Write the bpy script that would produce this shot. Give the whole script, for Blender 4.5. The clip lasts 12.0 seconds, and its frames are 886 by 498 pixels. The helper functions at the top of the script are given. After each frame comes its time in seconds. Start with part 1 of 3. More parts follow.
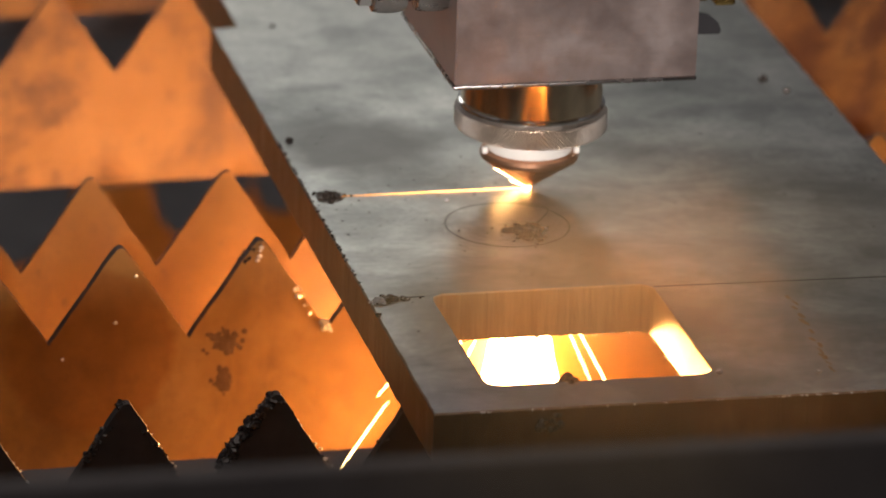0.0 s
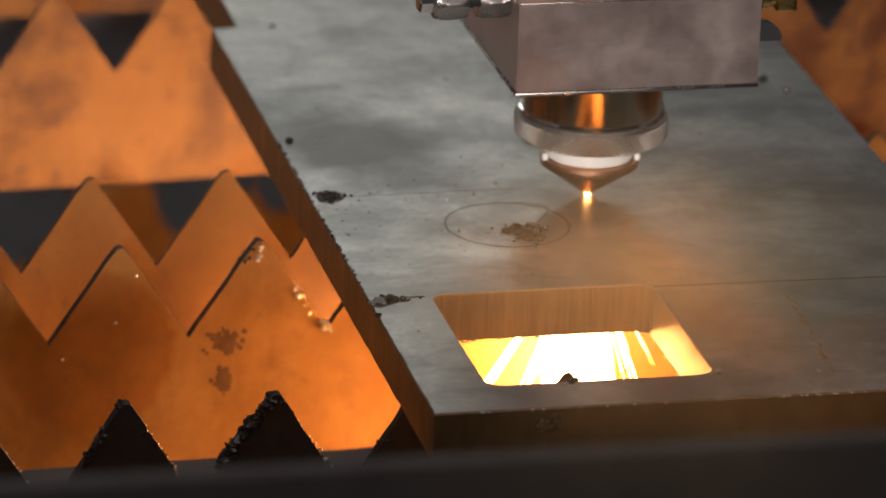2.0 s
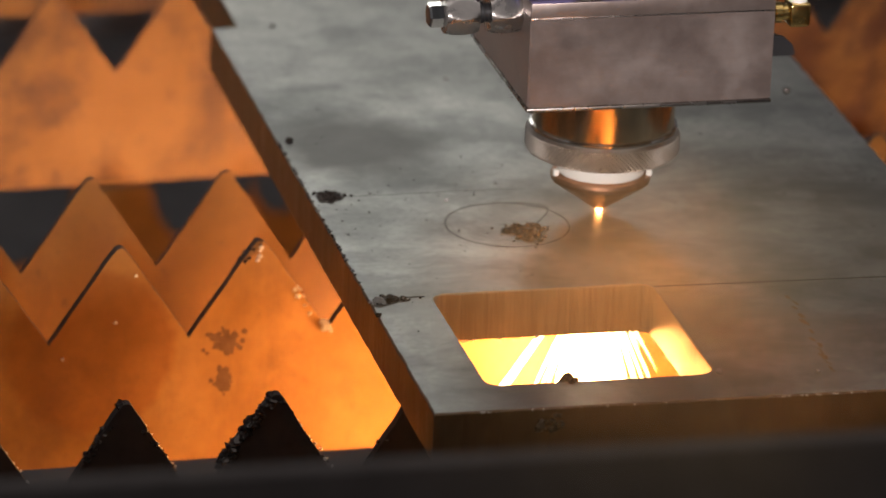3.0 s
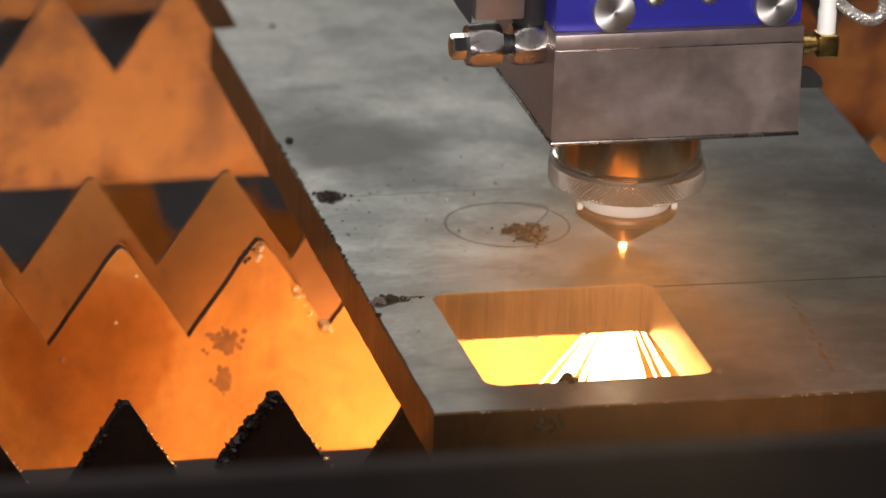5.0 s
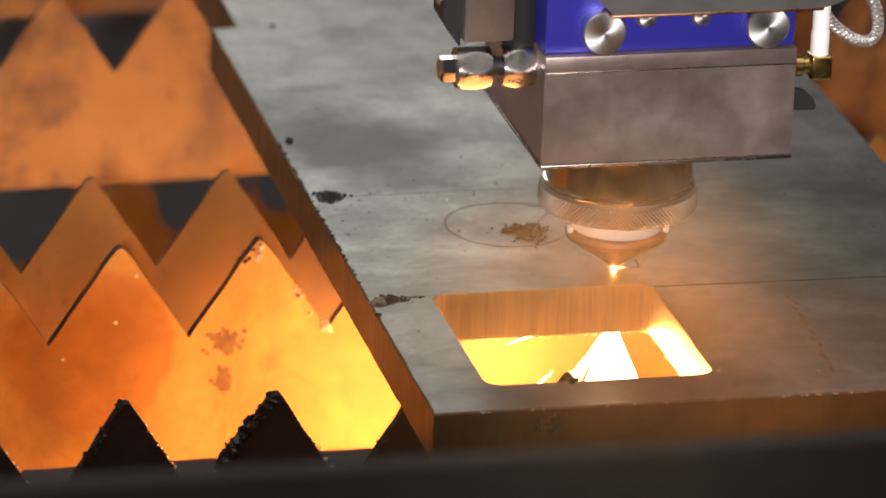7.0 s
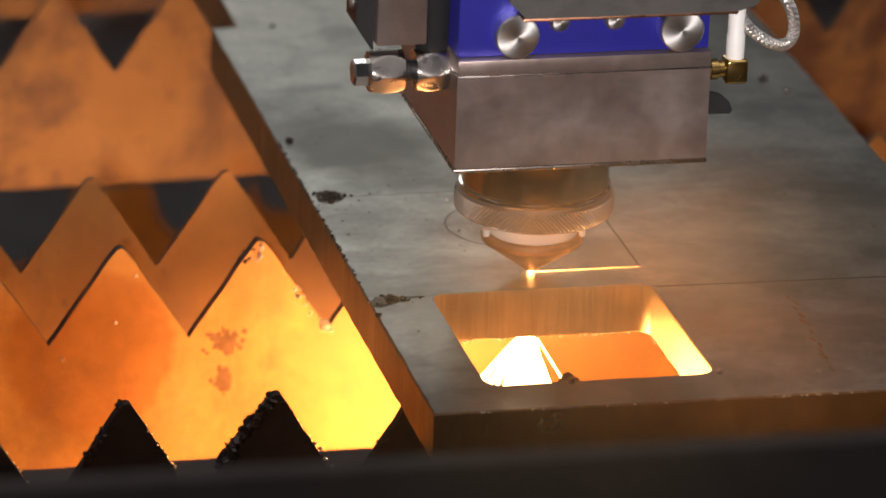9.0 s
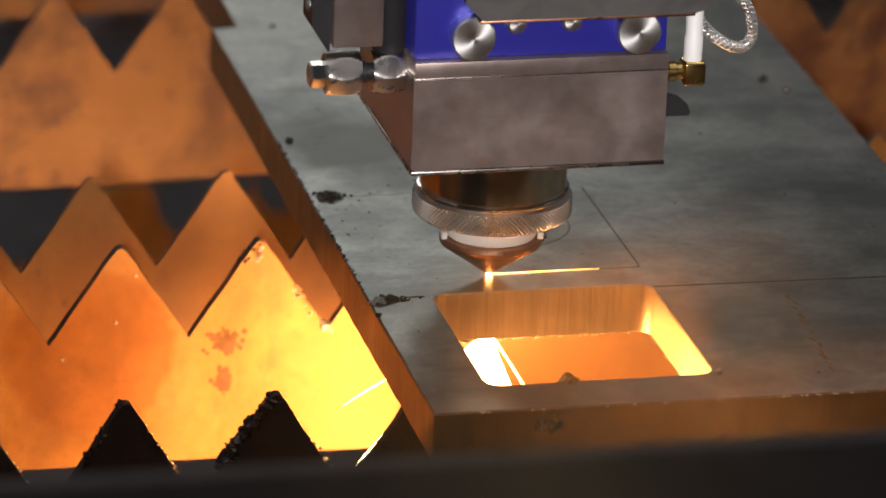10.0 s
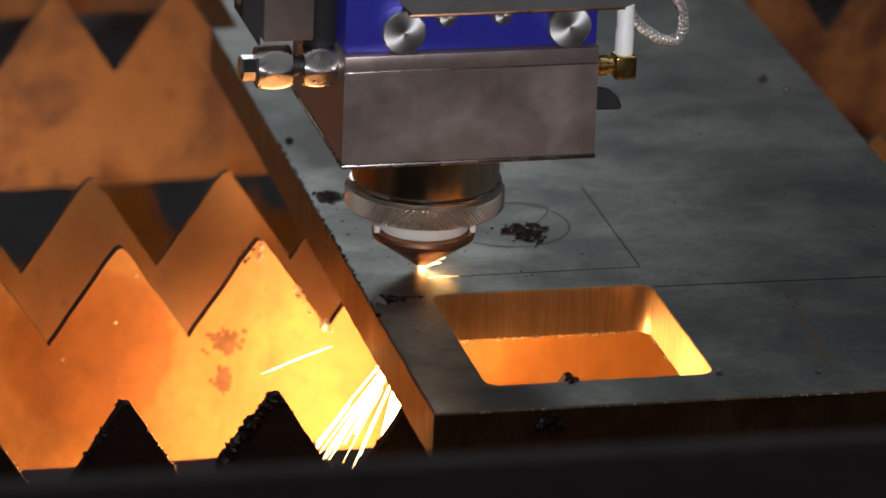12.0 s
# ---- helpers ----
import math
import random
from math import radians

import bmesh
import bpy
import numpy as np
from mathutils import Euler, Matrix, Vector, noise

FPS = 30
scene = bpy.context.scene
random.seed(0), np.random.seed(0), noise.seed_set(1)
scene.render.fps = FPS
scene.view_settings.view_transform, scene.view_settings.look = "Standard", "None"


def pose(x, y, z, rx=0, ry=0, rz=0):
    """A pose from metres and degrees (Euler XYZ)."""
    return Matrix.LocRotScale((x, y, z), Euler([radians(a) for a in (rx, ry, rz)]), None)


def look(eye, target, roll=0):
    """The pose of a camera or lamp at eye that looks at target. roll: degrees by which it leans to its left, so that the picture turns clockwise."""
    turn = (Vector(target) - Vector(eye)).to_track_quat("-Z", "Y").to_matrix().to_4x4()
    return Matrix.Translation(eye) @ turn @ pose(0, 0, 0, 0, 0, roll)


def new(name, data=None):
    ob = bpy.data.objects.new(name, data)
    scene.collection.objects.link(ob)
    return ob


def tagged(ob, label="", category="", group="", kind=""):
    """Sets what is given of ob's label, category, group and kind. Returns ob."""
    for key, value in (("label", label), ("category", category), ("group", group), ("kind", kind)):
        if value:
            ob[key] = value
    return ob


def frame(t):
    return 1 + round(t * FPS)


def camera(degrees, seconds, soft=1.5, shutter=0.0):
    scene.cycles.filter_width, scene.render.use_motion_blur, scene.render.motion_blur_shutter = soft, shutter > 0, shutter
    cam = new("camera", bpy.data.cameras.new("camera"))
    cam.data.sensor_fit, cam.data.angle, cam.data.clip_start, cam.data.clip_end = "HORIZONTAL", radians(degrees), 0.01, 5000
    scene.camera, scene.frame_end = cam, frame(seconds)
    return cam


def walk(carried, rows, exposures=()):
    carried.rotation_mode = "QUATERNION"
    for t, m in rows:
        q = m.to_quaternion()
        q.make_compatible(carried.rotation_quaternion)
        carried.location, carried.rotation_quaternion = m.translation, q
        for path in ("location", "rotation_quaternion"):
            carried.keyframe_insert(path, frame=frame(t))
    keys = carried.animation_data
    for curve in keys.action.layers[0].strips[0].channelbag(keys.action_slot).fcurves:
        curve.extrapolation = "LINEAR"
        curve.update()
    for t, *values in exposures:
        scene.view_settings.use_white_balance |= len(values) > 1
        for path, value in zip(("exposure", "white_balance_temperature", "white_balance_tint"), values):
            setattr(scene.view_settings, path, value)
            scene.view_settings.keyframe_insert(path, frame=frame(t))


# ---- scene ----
cam = camera(8.966, 12.0, soft=1.6)

# The table: x runs along the slats, y away from the camera, z up; the plate's top is z = 0.
# Lengths in the things below are in millimetres, mm() turns them into metres.
EYE = (-0.33324, -1.33511, 0.56847)
AIM = (0.00707, 0.02548, 0.03651)
cam.data.dof.use_dof = True
cam.data.dof.focus_distance = 1.56
cam.data.dof.aperture_fstop = 15
walk(cam, [(0.0, look(EYE, AIM, 2.248)), (12.0, look(EYE, AIM, 2.248))],
     exposures=[(0.0, 1.1, 7200, 18), (0.8, 0.82, 7200, 18), (1.5, 1.0, 7200, 18), (2.0, 0.85, 7200, 18), (5.0, 0.9, 7300, 18), (6.5, 1.05, 7300, 18), (7.2, 1.1, 7300, 18), (9.0, 0.7, 7300, 18), (9.5, 0.85, 7300, 18),
                (10.0, 0.66, 7000, 16), (10.5, 0.2, 6700, 15), (10.8, 0.08, 6500, 14), (11.5, 0.16, 6500, 14), (12.0, 0.12, 6500, 14)])

# ---- light ----
world = bpy.data.worlds.new("hall")
scene.world = world
world.use_nodes = True
world.node_tree.nodes["Background"].inputs["Color"].default_value = (0.66, 0.73, 0.82, 1)
world.node_tree.nodes["Background"].inputs["Strength"].default_value = 0.07


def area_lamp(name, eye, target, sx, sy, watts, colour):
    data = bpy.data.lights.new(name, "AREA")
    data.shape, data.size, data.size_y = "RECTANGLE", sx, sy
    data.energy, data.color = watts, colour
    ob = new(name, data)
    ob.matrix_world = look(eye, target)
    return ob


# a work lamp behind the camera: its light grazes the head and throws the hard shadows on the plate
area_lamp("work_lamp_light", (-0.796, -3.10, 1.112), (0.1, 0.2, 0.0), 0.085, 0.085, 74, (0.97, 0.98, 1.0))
# an unseen strip light placed behind the head: the sheen on the far part of the plate
area_lamp("back_light", (0.05, 1.05, 0.42), (0.06, 0.36, 0.0), 0.55, 0.16, 0.42, (0.88, 0.98, 0.97))
# broad fill added overhead so metal reflections and dark parts are not black
area_lamp("fill_light", (0.0, -1.2, 3.5), (0.0, -1.2, 0.0), 5.0, 3.0, 22, (0.95, 0.98, 1.0))


# ---- materials ----
class Nodes:
    def __init__(self, name):
        self.mat = bpy.data.materials.new(name)
        self.mat.use_nodes = True
        self.tree = self.mat.node_tree
        self.bsdf = self.tree.nodes["Principled BSDF"]
        self.co = self.tree.nodes.new("ShaderNodeTexCoord").outputs["Object"]

    def set(self, **values):
        for key, value in values.items():
            self.bsdf.inputs[key.replace("_", " ")].default_value = value
        return self

    def link(self, a, b):
        self.tree.links.new(a, b)

    def scaled(self, scale):
        n = self.tree.nodes.new("ShaderNodeMapping")
        n.inputs["Scale"].default_value = scale
        self.link(self.co, n.inputs["Vector"])
        return n.outputs["Vector"]

    def noise(self, scale, detail=5, rough=0.6, stretch=(1, 1, 1), warp=0.0):
        n = self.tree.nodes.new("ShaderNodeTexNoise")
        n.inputs["Scale"].default_value = scale
        n.inputs["Detail"].default_value = detail
        n.inputs["Roughness"].default_value = rough
        n.inputs["Distortion"].default_value = warp
        self.link(self.scaled(stretch), n.inputs["Vector"])
        return n.outputs["Fac"]

    def ramp(self, fac, stops):
        n = self.tree.nodes.new("ShaderNodeValToRGB")
        el = n.color_ramp.elements
        while len(el) < len(stops):
            el.new(0.5)
        for e, (pos, c) in zip(el, stops):
            e.position = pos
            e.color = (*c, 1) if len(c) == 3 else c
        self.link(fac, n.inputs["Fac"])
        return n.outputs["Color"]

    def grey(self, fac, lo, hi, a=0.3, b=0.7):
        n = self.tree.nodes.new("ShaderNodeMapRange")
        n.inputs["From Min"].default_value, n.inputs["From Max"].default_value = a, b
        n.inputs["To Min"].default_value, n.inputs["To Max"].default_value = lo, hi
        self.link(fac, n.inputs["Value"])
        return n.outputs["Result"]

    def mix(self, fac, a, b, how="MIX"):
        n = self.tree.nodes.new("ShaderNodeMix")
        n.data_type, n.blend_type = "RGBA", how
        for sock, v in ((n.inputs["Factor"], fac), (n.inputs["A"], a), (n.inputs["B"], b)):
            if isinstance(v, (int, float)):
                sock.default_value = v
            elif isinstance(v, tuple):
                sock.default_value = (*v, 1)
            else:
                self.link(v, sock)
        return n.outputs["Result"]

    def colour(self, c):
        self.link(c, self.bsdf.inputs["Base Color"])
        return self

    def rough(self, f):
        self.link(f, self.bsdf.inputs["Roughness"])
        return self

    def bump(self, fac, strength, dist=0.0004):
        n = self.tree.nodes.new("ShaderNodeBump")
        n.inputs["Strength"].default_value, n.inputs["Distance"].default_value = strength, dist
        self.link(fac, n.inputs["Height"])
        old = self.bsdf.inputs["Normal"].links
        if old:
            self.link(old[0].from_socket, n.inputs["Normal"])
        self.link(n.outputs["Normal"], self.bsdf.inputs["Normal"])
        return self


def steel_plate():
    """Mill-scaled sheet: grey-green, cloudy, streaked along the rolling direction."""
    m = Nodes("mill_scaled_steel").set(Metallic=0.8)
    big = m.noise(14, 6, 0.62, (1, 1.7, 1), 0.6)
    streak = m.noise(30, 7, 0.66, (0.8, 1.1, 1), 0.4)
    fine = m.noise(420, 4, 0.6)
    c = m.ramp(big, [(0.32, (0.165, 0.168, 0.160)), (0.46, (0.27, 0.272, 0.255)), (0.57, (0.38, 0.38, 0.35)), (0.70, (0.52, 0.515, 0.475))])
    c = m.mix(m.grey(streak, 0.0, 0.75, 0.40, 0.68), c, (0.14, 0.145, 0.14))
    pale = m.noise(34, 6, 0.62, (1, 0.8, 1), 0.3)
    c = m.mix(m.grey(pale, 0.0, 0.6, 0.48, 0.74), c, (0.58, 0.58, 0.54))
    # one broad oily stain
    d = m.tree.nodes.new("ShaderNodeVectorMath")
    d.operation = "DISTANCE"
    mp = m.tree.nodes.new("ShaderNodeMapping")
    mp.inputs["Scale"].default_value = (1.0, 0.92, 0.0)
    m.link(m.co, mp.inputs["Vector"])
    m.link(mp.outputs["Vector"], d.inputs[0])
    d.inputs[1].default_value = (0.023, 0.190, 0.0)
    add = m.tree.nodes.new("ShaderNodeMath")
    add.operation = "MULTIPLY_ADD"
    m.link(m.noise(45, 5, 0.6), add.inputs[0])
    add.inputs[1].default_value = 0.022
    m.link(d.outputs["Value"], add.inputs[2])
    c = m.mix(m.grey(add.outputs[0], 0.88, 0.0, 0.026, 0.042), c, (0.075, 0.070, 0.060))
    rust = m.noise(23, 5, 0.7, (1, 1, 1), 0.9)
    c = m.mix(m.grey(rust, 0.0, 0.5, 0.68, 0.80), c, (0.20, 0.11, 0.06))
    c = m.mix(m.grey(fine, 0.0, 0.35, 0.45, 0.75), c, (0.10, 0.10, 0.10))
    m.colour(c).rough(m.grey(streak, 0.30, 0.42)).bump(fine, 0.2, 0.0002).bump(streak, 0.08, 0.0002)
    return m.mat


def cut_face():
    """Laser-cut flank: fine upright drag lines, oxidised brown."""
    m = Nodes("cut_steel_flank").set(Metallic=0.45)
    drag = m.noise(620, 4, 0.6, (1, 1, 0.05), 0.4)
    patch = m.noise(70, 5, 0.6, (1, 1, 0.8))
    c = m.ramp(patch, [(0.3, (0.095, 0.050, 0.024)), (0.55, (0.155, 0.090, 0.042)), (0.75, (0.22, 0.145, 0.075))])
    m.colour(m.mix(m.grey(drag, 0.0, 0.45, 0.35, 0.7), c, (0.075, 0.042, 0.028)))
    m.rough(m.grey(patch, 0.30, 0.48)).bump(drag, 0.7, 0.0004)
    return m.mat


def fresh_cut():
    """Clean laser-cut wall: bright straw-coloured steel with upright drag lines, coarser in places."""
    m = Nodes("fresh_cut_steel").set(Metallic=0.65)
    drag = m.noise(900, 4, 0.6, (1, 1, 0.04), 0.3)
    patch = m.noise(60, 5, 0.6, (1, 1, 0.8))
    c = m.ramp(patch, [(0.3, (0.50, 0.37, 0.20)), (0.55, (0.62, 0.48, 0.28)), (0.75, (0.72, 0.58, 0.36))])
    m.colour(m.mix(m.grey(drag, 0.0, 0.4, 0.42, 0.7), c, (0.24, 0.16, 0.08)))
    m.rough(m.grey(patch, 0.36, 0.46)).bump(drag, 0.25, 0.0001)
    return m.mat


def slat_steel(name="heat_tinted_steel", tint=None, soot=0.55, shade=1.0):
    """Slat sheet: heat-tinted steel, evenly golden brown, with soft smoke and faint rust runs; tint: one disc (x, z,
    radius) drawn redder by heat; shade: scales the colours down to offset too much jet light.
    """
    m = Nodes(name).set(Metallic=0.3)
    cloud = m.noise(21, 5, 0.55, (1, 1, 0.85), 0.15)
    run = m.noise(60, 6, 0.7, (1.6, 1.6, 0.35), 0.0)
    fine = m.noise(240, 5, 0.6)
    spot = m.noise(130, 3, 0.55)
    c = m.ramp(cloud, [(0.30, tuple(v * shade for v in (0.125, 0.052, 0.011))), (0.46, tuple(v * shade for v in (0.205, 0.094, 0.019))),
                       (0.58, tuple(v * shade for v in (0.27, 0.134, 0.035))), (0.72, tuple(v * shade for v in (0.35, 0.186, 0.060)))])
    smoke = m.noise(27 if soot < 0.6 else 22, 7, 0.68, (1, 1, 0.8), 0.3)
    c = m.mix(m.grey(smoke, 0.0, soot, 0.52 if soot < 0.6 else 0.43, 0.70 if soot < 0.6 else 0.56), c, (0.085, 0.032, 0.013) if soot < 0.6 else (0.034, 0.011, 0.005))
    c = m.mix(m.grey(run, 0.0, 0.35, 0.52, 0.75), c, (0.12, 0.050, 0.020))
    c = m.mix(m.grey(fine, 0.0, 0.18, 0.4, 0.7), c, (0.11, 0.050, 0.022))
    c = m.mix(m.grey(spot, 0.0, 0.6, 0.68, 0.78), c, (0.06, 0.030, 0.018))
    if tint:
        mp = m.scaled((1.0, 0.0, 1.0))
        d = m.tree.nodes.new("ShaderNodeVectorMath")
        d.operation = "DISTANCE"
        m.link(mp, d.inputs[0])
        d.inputs[1].default_value = (tint[0], 0.0, tint[1])
        add = m.tree.nodes.new("ShaderNodeMath")
        add.operation = "MULTIPLY_ADD"
        m.link(m.noise(70, 4, 0.6), add.inputs[0])
        add.inputs[1].default_value = 0.006
        m.link(d.outputs["Value"], add.inputs[2])
        c = m.mix(m.grey(add.outputs[0], 1.0, 0.0, tint[2], tint[2] + 0.003), c, (0.86, 0.70, 0.50), "MULTIPLY")
    m.colour(c).rough(m.grey(cloud, 0.40, 0.60)).bump(run, 0.10, 0.0004).bump(fine, 0.10, 0.0002)
    return m.mat


def metal(name, colour, rough, grain=(1, 1, 1), dirt=0.35, scale=90, dark=0.45, metallic=1.0, bump=0.06):
    m = Nodes(name).set(Metallic=metallic)
    smear = m.noise(scale, 6, 0.62, (1, 1, 1), 0.7)
    brush = m.noise(700, 3, 0.6, grain)
    low = tuple(v * dark for v in colour)
    c = m.mix(m.grey(smear, 0.0, dirt, 0.42, 0.72), colour, low)
    m.colour(m.mix(m.grey(brush, 0.0, 0.25), c, low))
    m.rough(m.grey(smear, rough * 0.75, min(1, rough * 1.45))).bump(brush, bump, 0.0002)
    return m.mat


def head_steel():
    """Ground steel of the head block with brownish smudges and a few dark stains."""
    m = Nodes("smudged_ground_steel").set(Metallic=0.75)
    smear = m.noise(75, 6, 0.62, (1, 1, 1), 0.1)
    patch = m.noise(42, 5, 0.6, (1, 1, 1), 0.2)
    brush = m.noise(600, 3, 0.6, (0.15, 1, 1))
    c = m.ramp(smear, [(0.32, (0.28, 0.215, 0.195)), (0.5, (0.335, 0.265, 0.24)), (0.68, (0.39, 0.32, 0.295))])
    c = m.mix(m.grey(patch, 0.0, 0.6, 0.55, 0.75), c, (0.22, 0.17, 0.155))
    m.colour(m.mix(m.grey(brush, 0.0, 0.22), c, (0.22, 0.19, 0.18)))
    m.rough(m.grey(smear, 0.28, 0.42)).bump(brush, 0.08, 0.0002)
    return m.mat


def spun(name, colour, axis="Y", rough=0.33, aniso=0.9):
    """Lathe cuts: highlights stand as wedges across a face, as upright bands on a barrel."""
    m = Nodes(name).set(Metallic=1.0, Roughness=rough, Anisotropic=aniso)
    tan = m.tree.nodes.new("ShaderNodeTangent")
    tan.direction_type, tan.axis = "RADIAL", axis
    m.link(tan.outputs["Tangent"], m.bsdf.inputs["Tangent"])
    n = m.noise(200, 4, 0.6)
    m.colour(m.mix(m.grey(n, 0.0, 0.3), colour, tuple(v * 0.6 for v in colour)))
    return m.mat


def plain(name, colour, rough, metallic=0.0, vary=0.25, scale=120):
    m = Nodes(name).set(Metallic=metallic)
    n = m.noise(scale, 5, 0.6)
    m.colour(m.mix(m.grey(n, 0.0, vary), colour, tuple(v * 0.55 for v in colour)))
    m.rough(m.grey(n, rough * 0.85, min(1.0, rough * 1.2)))
    return m.mat


def glow(name, colour, strength):
    m = Nodes(name).set(Base_Color=(0.02, 0.02, 0.02, 1), Roughness=1.0)
    m.bsdf.inputs["Emission Color"].default_value = (*colour, 1)
    m.bsdf.inputs["Emission Strength"].default_value = strength
    return m.mat


def fading_glow(name, colour, strength, length):
    """Hot along local x: full at 0, gone at length."""
    m = Nodes(name).set(Base_Color=(0.02, 0.02, 0.02, 1), Roughness=1.0)
    sep = m.tree.nodes.new("ShaderNodeSeparateXYZ")
    m.link(m.co, sep.inputs[0])
    f = m.grey(sep.outputs["X"], 1.0, 0.0, 0.0, length)
    p = m.tree.nodes.new("ShaderNodeMath")
    p.operation = "POWER"
    m.link(f, p.inputs[0])
    p.inputs[1].default_value = 2.2
    s = m.tree.nodes.new("ShaderNodeMath")
    s.operation = "MULTIPLY"
    m.link(p.outputs[0], s.inputs[0])
    s.inputs[1].default_value = strength
    m.bsdf.inputs["Emission Color"].default_value = (*colour, 1)
    m.link(s.outputs[0], m.bsdf.inputs["Emission Strength"])
    return m.mat


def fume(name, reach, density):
    """Thin smoke that stands in for lens bloom: lets most light through and scatters the rest both ways; thins out
    towards its rim.
    """
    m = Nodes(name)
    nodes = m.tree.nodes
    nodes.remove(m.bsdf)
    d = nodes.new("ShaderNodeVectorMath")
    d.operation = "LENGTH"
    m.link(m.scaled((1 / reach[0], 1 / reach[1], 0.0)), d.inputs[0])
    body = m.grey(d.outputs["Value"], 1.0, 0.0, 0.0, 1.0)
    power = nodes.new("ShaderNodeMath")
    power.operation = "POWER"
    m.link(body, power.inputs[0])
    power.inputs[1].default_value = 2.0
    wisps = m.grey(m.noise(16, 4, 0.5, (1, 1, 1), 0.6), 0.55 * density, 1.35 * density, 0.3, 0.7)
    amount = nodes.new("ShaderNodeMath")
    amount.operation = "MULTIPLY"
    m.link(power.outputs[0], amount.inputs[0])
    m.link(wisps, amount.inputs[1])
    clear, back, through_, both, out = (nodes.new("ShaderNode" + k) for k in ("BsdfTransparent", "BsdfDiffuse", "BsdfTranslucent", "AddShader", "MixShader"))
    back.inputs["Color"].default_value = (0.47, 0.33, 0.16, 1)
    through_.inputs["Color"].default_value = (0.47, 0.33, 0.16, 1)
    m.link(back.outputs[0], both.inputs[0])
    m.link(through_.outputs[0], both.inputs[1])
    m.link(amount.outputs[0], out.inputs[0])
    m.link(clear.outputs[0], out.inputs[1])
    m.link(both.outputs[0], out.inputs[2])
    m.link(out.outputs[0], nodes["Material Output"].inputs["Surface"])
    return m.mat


M_PLATE, M_CUT, M_SLAT = steel_plate(), cut_face(), slat_steel()
M_TINTED = slat_steel("disc_tinted_steel", (-0.0615, -0.046, 0.0265))
# dimmed copies for the back slats, which the jet lights too strongly
M_BROWN = slat_steel("brown_slat_steel", None, 0.55, 0.72)
M_SMOKED = slat_steel("smoked_dimmed_steel", None, 0.92, 0.58)
M_FRESH = fresh_cut()
M_HEAD = head_steel()
M_SCORCH = plain("scorched_scale", (0.125, 0.058, 0.020), 0.7, 0.1, 0.6, 200)
# dark slat steel: soot plus the shade of backlit faces and top edges
M_SOOT_SHADE = plain("shaded_sooty_steel", (0.036, 0.025, 0.020), 0.75, 0.15, 0.5, 90)
M_SLAG = plain("blistered_slag", (0.050, 0.038, 0.032), 0.26, 0.55, 0.5, 300)
M_BEAD = plain("spatter_bead", (0.50, 0.48, 0.46), 0.36, 0.75, 0.4, 600)
M_KERF = plain("kerf_soot", (0.012, 0.011, 0.011), 0.8)
M_TURNED = spun("turned_steel", (0.86, 0.68, 0.47), "Z", 0.17, 0.6)
M_CHROME = metal("bright_chrome", (0.78, 0.77, 0.76), 0.09, (1, 1, 0.1), 0.2, 80, 0.5, 1.0, 0.02)
M_SATIN = metal("satin_nickel", (0.50, 0.47, 0.45), 0.24, (1, 1, 1), 0.2, 80, 0.6, 1.0, 0.02)
M_KNURL = metal("knurled_nickel", (0.72, 0.65, 0.58), 0.34, (1, 1, 1), 0.3, 120, 0.5)
M_CERAMIC = plain("white_ceramic", (0.80, 0.78, 0.72), 0.35, 0, 0.12)
M_COPPER = metal("worn_copper", (0.58, 0.29, 0.175), 0.34, (1, 1, 0.1), 0.45, 150, 0.4)
M_BLUE = plain("blue_anodised", (0.028, 0.030, 0.33), 0.38, 0.25, 0.25, 90)
M_ALU = spun("spun_aluminium", (0.84, 0.84, 0.83), "Y", 0.42, 0.7)
M_GREYCOVER = metal("dark_grey_cover", (0.16, 0.155, 0.15), 0.42, (0.2, 1, 1), 0.3, 70, 0.5, 0.7)
M_DARK = plain("black_steel", (0.025, 0.024, 0.026), 0.5, 0.4, 0.4)
M_GOLD = metal("gold_plating", (0.80, 0.55, 0.20), 0.2, (1, 1, 1), 0.25, 120, 0.5)
M_SLEEVE = plain("white_sleeve", (0.82, 0.82, 0.80), 0.5, 0, 0.1)
M_BRAID = metal("braided_wire", (0.85, 0.83, 0.81), 0.36, (1, 1, 1), 0.4, 800, 0.4)
M_RUSTLINE = plain("rust_streak", (0.30, 0.175, 0.070), 0.75, 0.1, 0.6, 500)
M_BIN = plain("sooty_bin_steel", (0.085, 0.078, 0.08), 0.85, 0.1, 0.5, 30)
M_FRAME = plain("sooty_frame_steel", (0.090, 0.076, 0.074), 0.75, 0.2, 0.4, 60)
M_PAINT = plain("grey_shield_paint", (0.35, 0.36, 0.37), 0.5, 0, 0.15, 8)
M_WALL = plain("hall_plaster", (0.32, 0.34, 0.36), 0.9, 0, 0.15, 2)
M_FLOOR = plain("hall_concrete", (0.22, 0.22, 0.22), 0.8, 0, 0.3, 3)
M_CORE = glow("molten_jet", (1.0, 0.44, 0.145), 76)
M_STREAK = glow("flying_sparks", (1.0, 0.60, 0.22), 24)
M_TIP = glow("cut_point", (1.0, 0.46, 0.14), 55)
M_TRAIL = fading_glow("hot_kerf", (1.0, 0.42, 0.11), 14, 0.075)
# fume layers that stand in for lens bloom around the jet
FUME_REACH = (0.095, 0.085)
M_FUME = fume("bloom_fume", FUME_REACH, 0.20)
M_FUME_THICK = fume("thick_bloom_fume", FUME_REACH, 0.34)


